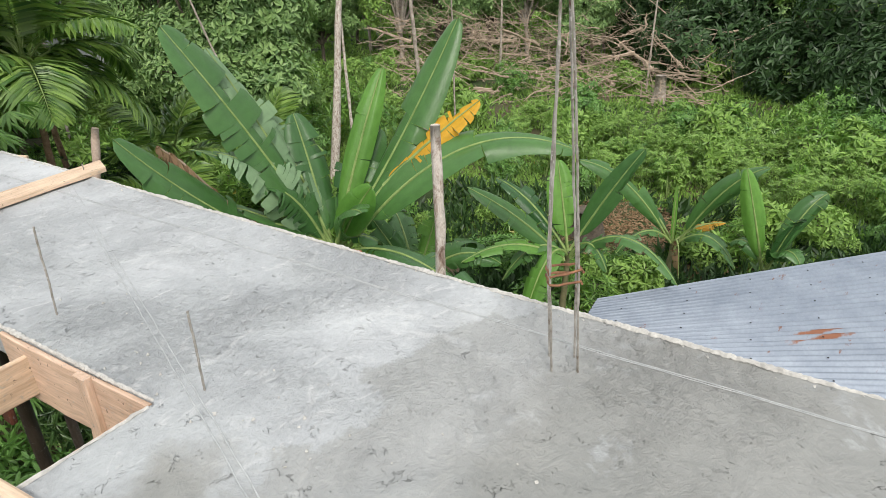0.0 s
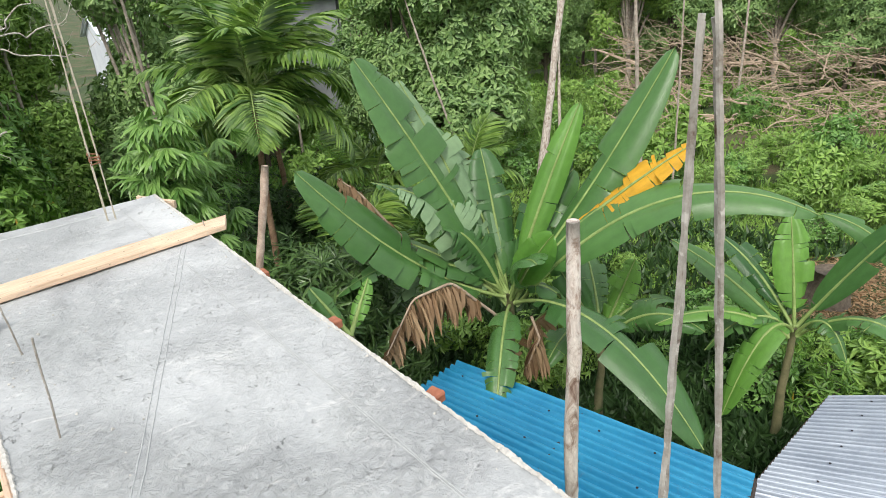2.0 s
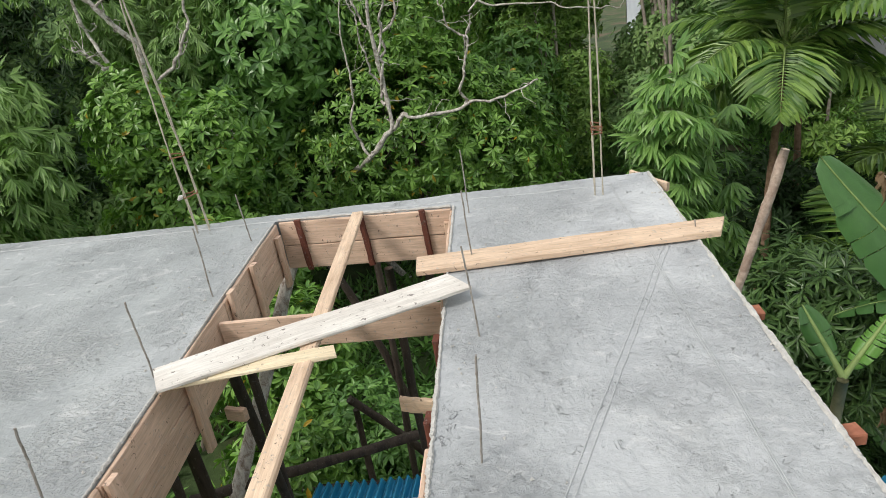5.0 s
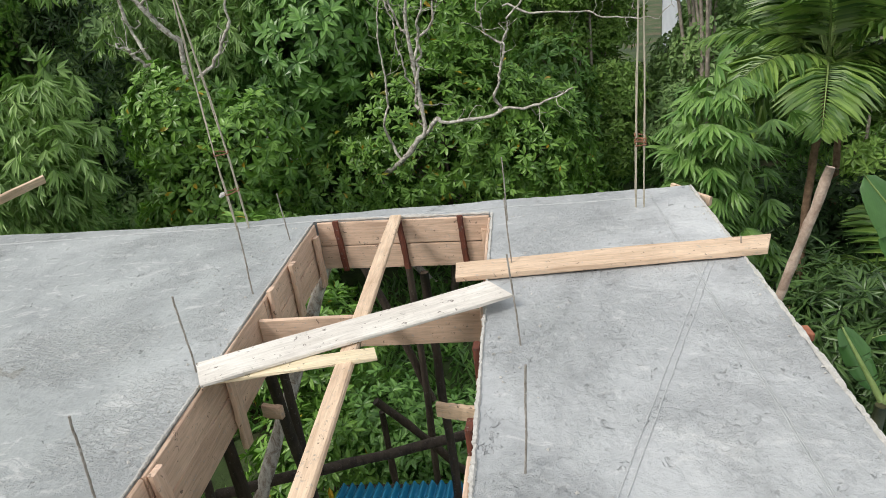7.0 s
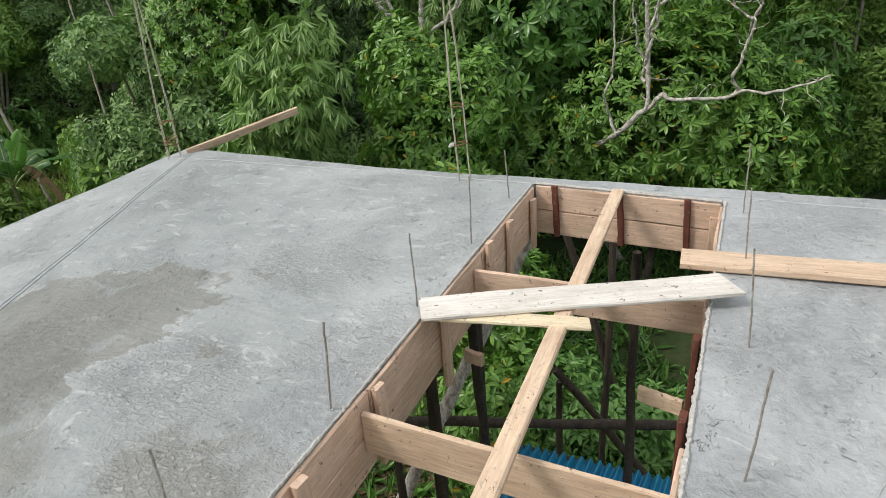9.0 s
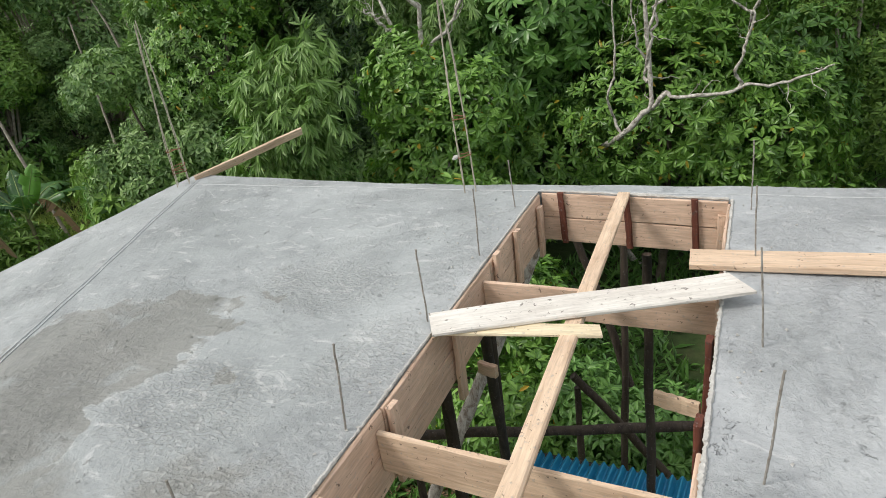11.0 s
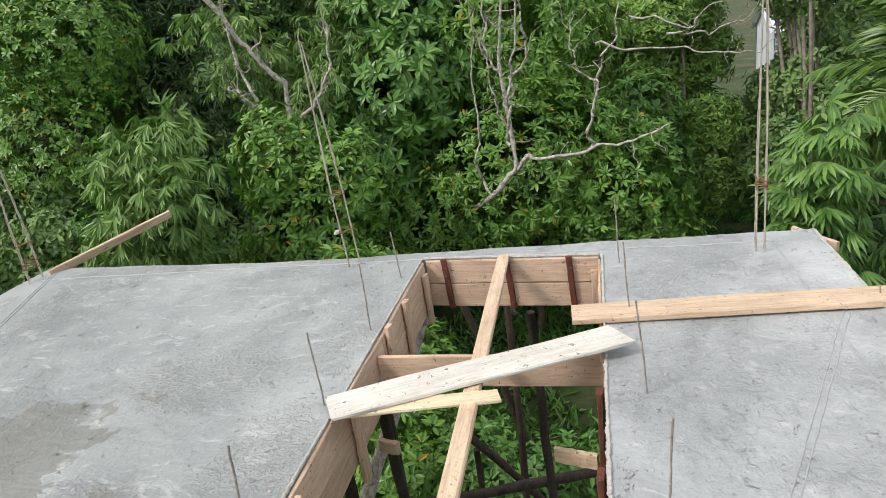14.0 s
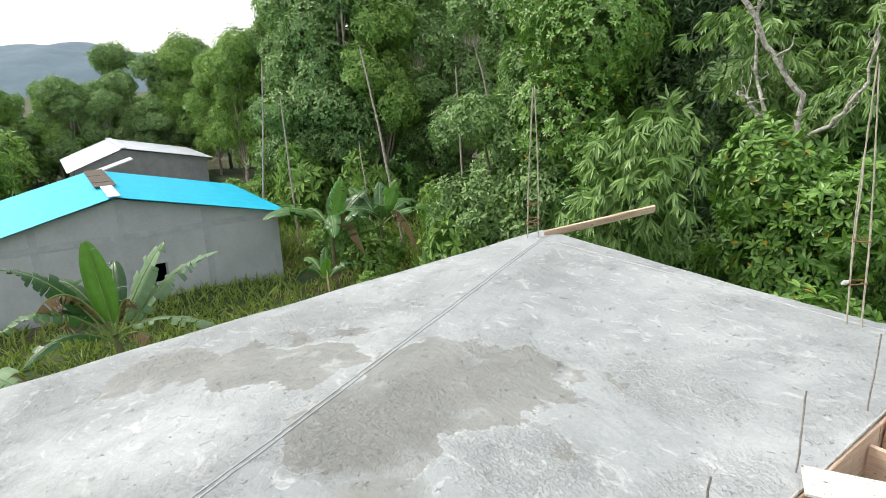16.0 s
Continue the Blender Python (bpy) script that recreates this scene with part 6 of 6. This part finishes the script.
# slender pale trunks at the wood's edge and in the clearing
for k, (x, y, h, dx, dy, rad) in enumerate(((-23.2, 9.0, 9.0, -2.6, -0.4, 0.12), (-27, 3.6, 8.5, -0.4, 1.0, 0.1), (-26, 5.0, 7.0, -1.5, 0.3, 0.09), (-19, 9.5, 8.0, -1.0, 0.4, 0.09), (-22, 6.9, 5.0, -1.8, 0.4, 0.07),
                                            (18.66, 12.12, 9.5, 0.9, -0.9, 0.24), (19.5, 11.6, 9.0, -0.2, 0.2, 0.09), (21.3, 9.1, 9.0, -0.6, 0.7, 0.15), (21.9, 8.2, 8.0, -0.1, 0.2, 0.07), (17.0, 13.6, 6.6, -1.9, 1.4, 0.1),
                                            (36, 14, 9.0, 0.5, 0.2, 0.13), (24, 26, 9.0, 0.3, 0.3, 0.14), (13, 21, 9.0, 0.2, 0.2, 0.1), (40, 6, 8.0, 0.8, 0.2, 0.12))):
    pole("slender_trunk", (x, y, float(ground_z(x, y)) - 0.2), (x + dx, y + dy, GROUND + h), rad * (0.8 if k in (5, 6) else 0.6), rad * 0.3, GREY_WOOD if k in (5, 6) else PALE_BARK, "tall pale bare trunk in the clearing", "tree trunk", "slender trunks", 430 + k, 30)

# brushwood, stump and burnt patch in the clearing
brush = Mesh()
r = np.random.default_rng(12)
for k in range(700):
    a, d = r.uniform(52, 81), r.uniform(36, 55)
    c = np.array([1.6 + math.sin(radians(a)) * d, -5 + math.cos(radians(a)) * d, 0])
    c[2] = float(ground_z(c[0], c[1])) + r.uniform(0.1, 3.9) * min(1.0, 0.25 + (d - 36) / 11)
    ln, th = r.uniform(0.8, 4.5), r.uniform(-0.5, 1.0)
    ang = r.normal(2.2, 1.2)
    e = c + ln * np.array([math.cos(ang) * math.cos(th), math.sin(ang) * math.cos(th), math.sin(th) * 0.6])
    p = wobble(c, e, 9, 0.05, int(r.integers(1e6)))
    rad = r.choice([0.028, 0.042, 0.065, 0.13], p=[0.45, 0.35, 0.15, 0.05])
    tube(brush, p, np.linspace(rad, rad * 0.3, 9), 5)
    for _ in range(3):
        b = p[int(r.integers(2, 8))]
        q = b + r.normal(0, 1, 3) * [0.9, 0.9, 0.5] * ln * 0.25
        tube(brush, wobble(b, q, 5, 0.03, int(r.integers(1e6))), np.linspace(rad * 0.5, 0.008, 5), 4)
tagged(brush.part("brushwood", DRY_TWIG, None, "heaps of felled dry branches in the clearing"), category="brushwood", kind="stuff")
for k, (x, y, h, rad) in enumerate(((37.5, 4.5, 1.6, 0.35), (18.8, 1.2, 0.9, 0.5))):
    m = Mesh()
    tube(m, [(0, 0, -0.2), (0.02, 0, h * 0.4), (0, 0.03, h)], [rad * 1.3, rad, rad * 0.8], 11)
    ob = m.part("tree_stump", PALE_BARK if k == 0 else BARK, None, "", True)
    ob.location = (x, y, float(ground_z(x, y)))
    tagged(ob, "cut tree stump among weeds" if k == 0 else "charred stump on bare soil", "stump")

# bushes, cassava and weeds
bush_kinds = []
for k, (ln, wd, mat, per, tw, rad) in enumerate(((0.2, 0.08, LEAF_FIELD, 6, 150, 0.7), (0.16, 0.07, LEAF_MID, 6, 190, 0.8), (0.22, 0.05, LEAF_LIGHT, 7, 130, 0.6), (0.26, 0.09, LEAF_FIELD, 7, 110, 0.75))):
    ob = broad_tree("bush", (12 + k * 2.0, 4.5 + k, GROUND), [((0, 0, 0.55), (rad, rad, 0.6)), ((0.3, 0.2, 0.9), (rad * 0.6, rad * 0.6, 0.5))], tw, per, ln, wd, mat, "low leafy bush in the clearing", 600 + k, 0.025, False, BARK, 1.0, "bushes", "bush")
    bush_kinds.append(ob)
r = np.random.default_rng(14)
for k in range(400):
    az = r.uniform(24, 108) if k < 340 else r.uniform(-98, -62)
    d = r.uniform(12, 48) if k < 340 else r.uniform(19, 30)
    x, y = 1.6 + math.sin(radians(az)) * d, -5 + math.cos(radians(az)) * d
    if (x > 6 and x < 18.5 and -9.8 < y < -1.6) or (17 < x < 22.5 and -2 < y < 2.6) or (-32 < x < -14 and -9 < y < 4.6) or (x < 9.2 and y < 2.8 and x > 0) or (d > 33 and 48 < az < 88 and k % 4):
        continue
    s = r.uniform(0.6, 1.35) * (1.25 if d > 25 else 0.9)
    t = copy_thing(bush_kinds[int(r.integers(0, 4))], pose(x, y, float(ground_z(x, y)), 0, 0, r.uniform(0, 360)))
    t.scale = (s, s, s * r.uniform(0.8, 1.2))
r = np.random.default_rng(16)
for k in range(70):
    az = r.uniform(-82, -36)
    d = r.uniform(21, 31) if az > -60 else r.uniform(34, 42)
    x, y = 1.6 + math.sin(radians(az)) * d, -5 + math.cos(radians(az)) * d
    if (-60 < x < -21.5 and -9 < y < 5.6) or (-23.5 < x < -18 and 2 < y < 8):
        continue
    sc = r.uniform(1.2, 2.2)
    t = copy_thing(bush_kinds[int(r.integers(0, 4))], pose(x, y, float(ground_z(x, y)), 0, 0, r.uniform(0, 360)))
    t.scale = (sc, sc, sc * r.uniform(0.9, 1.5))
r = np.random.default_rng(17)
for k in range(48):
    az, d = r.uniform(-102, -79), r.uniform(46, 64)
    x, y = 1.6 + math.sin(radians(az)) * d, -5 + math.cos(radians(az)) * d
    if x > -57 and -6 < y < 8:
        continue
    sc = r.uniform(2.4, 3.8)
    t = copy_thing(bush_kinds[int(r.integers(0, 4))], pose(x, y, float(ground_z(x, y)), 0, 0, r.uniform(0, 360)))
    t.scale = (sc, sc, sc * r.uniform(0.8, 1.2))
r = np.random.default_rng(15)


def cassava(at, h, seed):
    rr = np.random.default_rng(seed)
    ob = thing("cassava_plant", at, "cassava plant with hand-shaped leaves", "cassava plant", "cassava patch")
    st, lf = Mesh(), Mesh()
    for k in range(5):
        e = np.array([rr.normal(0, 0.25), rr.normal(0, 0.25), h * rr.uniform(0.7, 1.1)])
        tube(st, wobble((0, 0, -0.1), e, 6, 0.02, seed + k), 0.012, 5)
        n = 9
        o = unit(rr.normal(size=(n, 3)) * [1, 1, 0.25] + [0, 0, 0.15])
        q = e * rr.uniform(0.6, 1.0, (n, 1)) + o * 0.22
        up = unit(np.array([0, 0, 1.0]) + 0.25 * rr.normal(size=(n, 3)))
        side = unit(np.cross(o, up))
        for j in range(7):
            a = (j - 3) * 0.62
            leaves(lf, q, o * math.cos(a) + side * math.sin(a), up, 0.19, 0.05, 0.05, 0.25)
    st.part("stem", STALK, ob)
    lf.part("crown", LEAF_FIELD, ob)
    return ob


cas = [cassava((24, 1.5, GROUND - 1.2), 1.1, 700), cassava((25, 2.5, GROUND - 1.2), 1.3, 710)]
for k in range(90):
    x, y = 24.5 + r.uniform(-1.5, 5.5), 0.5 + r.uniform(-8, 8)
    s = r.uniform(0.8, 1.2)
    t = copy_thing(cas[k % 2], pose(x, y, float(ground_z(x, y)), 0, 0, r.uniform(0, 360)))
    t.scale = (s, s, s)
cassava((0.55, 1.6, GROUND + 0.02), 1.9, 720)


def scatter(name, n, az0, az1, d0, d1, ln, wd, mat, seed, label, avoid=True, up=1.0):
    rr = np.random.default_rng(seed)
    az, d = np.radians(rr.uniform(az0, az1, n)), np.sqrt(rr.uniform(d0 * d0, d1 * d1, n))
    x, y = 1.6 + np.sin(az) * d, -5 + np.cos(az) * d
    bare_soil = (np.hypot((x - 19.8) / 2.6, (y - 0.7) / 2.0) < 1) | (np.sin(x * 0.7 + 1) * np.cos(y * 0.8) > 0.72)
    ok = ~bare_soil & ~((x < -22.8) & (x > -31) & (y > -8) & (y < 3.4))
    x, y = x[ok], y[ok]
    p = np.stack([x, y, ground_z(x, y) - 0.02], -1)
    ax = unit(rr.normal(size=p.shape) * [0.6, 0.6, 0.2] + [0, 0, up])
    m = Mesh()
    leaves(m, p, ax, rr.normal(size=p.shape) + [0, 0, 0.3], ln * rr.uniform(0.5, 1.3, len(p)), wd, 0.1, 0.35)
    tagged(m.part(name, mat, None, label), category="weeds", kind="stuff")


scatter("weeds", 60000, 20, 112, 16.5, 30, 0.22, 0.07, LEAF_FIELD, 1, "low weeds and grass over the clearing")
scatter("weeds", 52000, 20, 112, 28, 60, 0.42, 0.12, LEAF_FIELD, 2, "low weeds and grass over the clearing")
scatter("grass", 30000, -104, -52, 14, 40, 0.45, 0.06, LEAF_GRASS, 3, "long grass round the block house")
scatter("undergrowth", 22000, -60, 30, 6.2, 20, 0.4, 0.09, LEAF_MID, 4, "leafy undergrowth on the shaded forest floor", True, 0.6)

scatter("undergrowth", 18000, 2, 36, 14, 45, 0.5, 0.16, LEAF_MID, 7, "leafy undergrowth between the palms", True, 0.7)
scatter("weeds", 22000, 16, 112, 60, 120, 1.0, 0.36, LEAF_FIELD, 8, "low weeds over the far clearing")
broad_tree("mango_tree", (5.4, 4.6, GROUND - 0.8), [((0, 0, 2.4), (1.7, 1.4, 1.7)), ((1.3, -0.4, 2.0), (1.3, 1.1, 1.3)), ((-0.9, -0.3, 1.8), (1.1, 1.0, 1.3)), ((0.4, -0.6, 3.4), (1.1, 0.9, 0.9))], 1900, 8, 0.27, 0.048, MANGO_LEAF,
           "dark mango tree with long drooping leaves", 58, 0.06)
# The gloom behind the palms is painted into this thicket's leaf colour.
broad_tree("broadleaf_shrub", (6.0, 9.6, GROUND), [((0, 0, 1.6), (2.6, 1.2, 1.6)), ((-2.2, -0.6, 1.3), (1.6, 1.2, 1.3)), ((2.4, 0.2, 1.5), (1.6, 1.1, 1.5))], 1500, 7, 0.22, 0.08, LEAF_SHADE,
           "shrub thicket at the palms' feet, shade painted into its leaves", 59, 0.05, cat="shrub", group="shrubs")
# Darkened leaves stand in for the shaded gap between the bamboos.
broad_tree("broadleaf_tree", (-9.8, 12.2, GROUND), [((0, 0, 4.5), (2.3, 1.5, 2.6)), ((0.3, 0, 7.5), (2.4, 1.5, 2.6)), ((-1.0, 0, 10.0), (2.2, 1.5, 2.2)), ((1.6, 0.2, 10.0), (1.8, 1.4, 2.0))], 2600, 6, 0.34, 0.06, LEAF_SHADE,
           "tall tree with narrow hanging leaves, coloured dark for forest shade", 60, 0.14)
# Thickets added for the dark under the canopy; their leaf colour holds it.
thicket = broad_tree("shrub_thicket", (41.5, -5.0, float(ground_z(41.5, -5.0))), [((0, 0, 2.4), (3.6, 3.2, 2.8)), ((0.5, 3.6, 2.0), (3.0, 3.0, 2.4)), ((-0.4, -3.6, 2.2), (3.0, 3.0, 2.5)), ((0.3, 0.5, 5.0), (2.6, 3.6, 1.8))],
                     1500, 6, 0.55, 0.2, LEAF_SHADE, "thicket at the clearing's end, canopy shade painted into its leaves", 65, 0.08, False, BARK, 1.0, "thickets", "shrub")
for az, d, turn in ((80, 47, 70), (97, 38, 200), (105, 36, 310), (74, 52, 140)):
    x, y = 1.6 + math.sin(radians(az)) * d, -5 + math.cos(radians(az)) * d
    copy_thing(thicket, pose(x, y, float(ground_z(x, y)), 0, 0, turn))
# Distance haze is put into this hill's blue-grey base colour.
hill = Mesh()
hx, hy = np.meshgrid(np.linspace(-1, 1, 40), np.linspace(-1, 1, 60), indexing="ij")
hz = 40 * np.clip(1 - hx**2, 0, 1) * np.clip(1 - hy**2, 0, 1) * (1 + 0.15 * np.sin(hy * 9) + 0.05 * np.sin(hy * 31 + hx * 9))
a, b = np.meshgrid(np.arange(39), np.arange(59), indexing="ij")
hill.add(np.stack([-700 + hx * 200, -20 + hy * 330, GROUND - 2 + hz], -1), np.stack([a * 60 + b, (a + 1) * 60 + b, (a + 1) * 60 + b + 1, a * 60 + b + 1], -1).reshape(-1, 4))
tagged(hill.part("backdrop", plain("haze_tinted_hill", (0.10, 0.15, 0.19), (0.14, 0.20, 0.24), 0.05, 1.0), None, "wooded hill on the horizon, haze painted into its colour", True), category="hill", kind="structure")
# Shade below the bananas comes from the darkened colour of these leaves.
scatter("undergrowth", 20000, 22, 80, 8.5, 16, 0.42, 0.12, LEAF_SHADE, 5, "leafy undergrowth below the banana plants, shade put into its colour", True, 0.6)
scatter("undergrowth", 9000, 40, 100, 11, 22, 0.5, 0.14, LEAF_SHADE, 6, "leafy weeds below the banana plants, shade put into their colour", True, 0.8)


def litter(name, n, cx, cy, rx, ry, mat, seed, label, size=0.16):
    rr = np.random.default_rng(seed)
    a, d = rr.uniform(0, 2 * np.pi, n), np.sqrt(rr.uniform(0, 1, n))
    x, y = cx + np.cos(a) * d * rx, cy + np.sin(a) * d * ry
    p = np.stack([x, y, ground_z(x, y) + rr.uniform(0.0, 0.05, n)], -1)
    m = Mesh()
    leaves(m, p, rr.normal(size=p.shape) * [1, 1, 0.25], rr.normal(size=p.shape) * 0.4 + [0, 0, 1], size * rr.uniform(0.5, 1.4, n), size * 0.4, 0.15, 0.2)
    tagged(m.part(name, mat, None, label), category="leaf litter", kind="stuff")


litter("leaf_litter", 5000, 19.8, 0.7, 2.8, 2.3, DRY_LEAF, 21, "dry leaves and clods on the bare soil")
litter("leaf_litter", 2500, 18.8, -2.5, 3.5, 2.0, DRY_LEAF, 22, "dry leaves and clods on the bare soil")
litter("leaf_litter", 6000, 0.0, 0.5, 4.5, 3.0, DRY_LEAF, 23, "dry leaves on the ground below the slab")
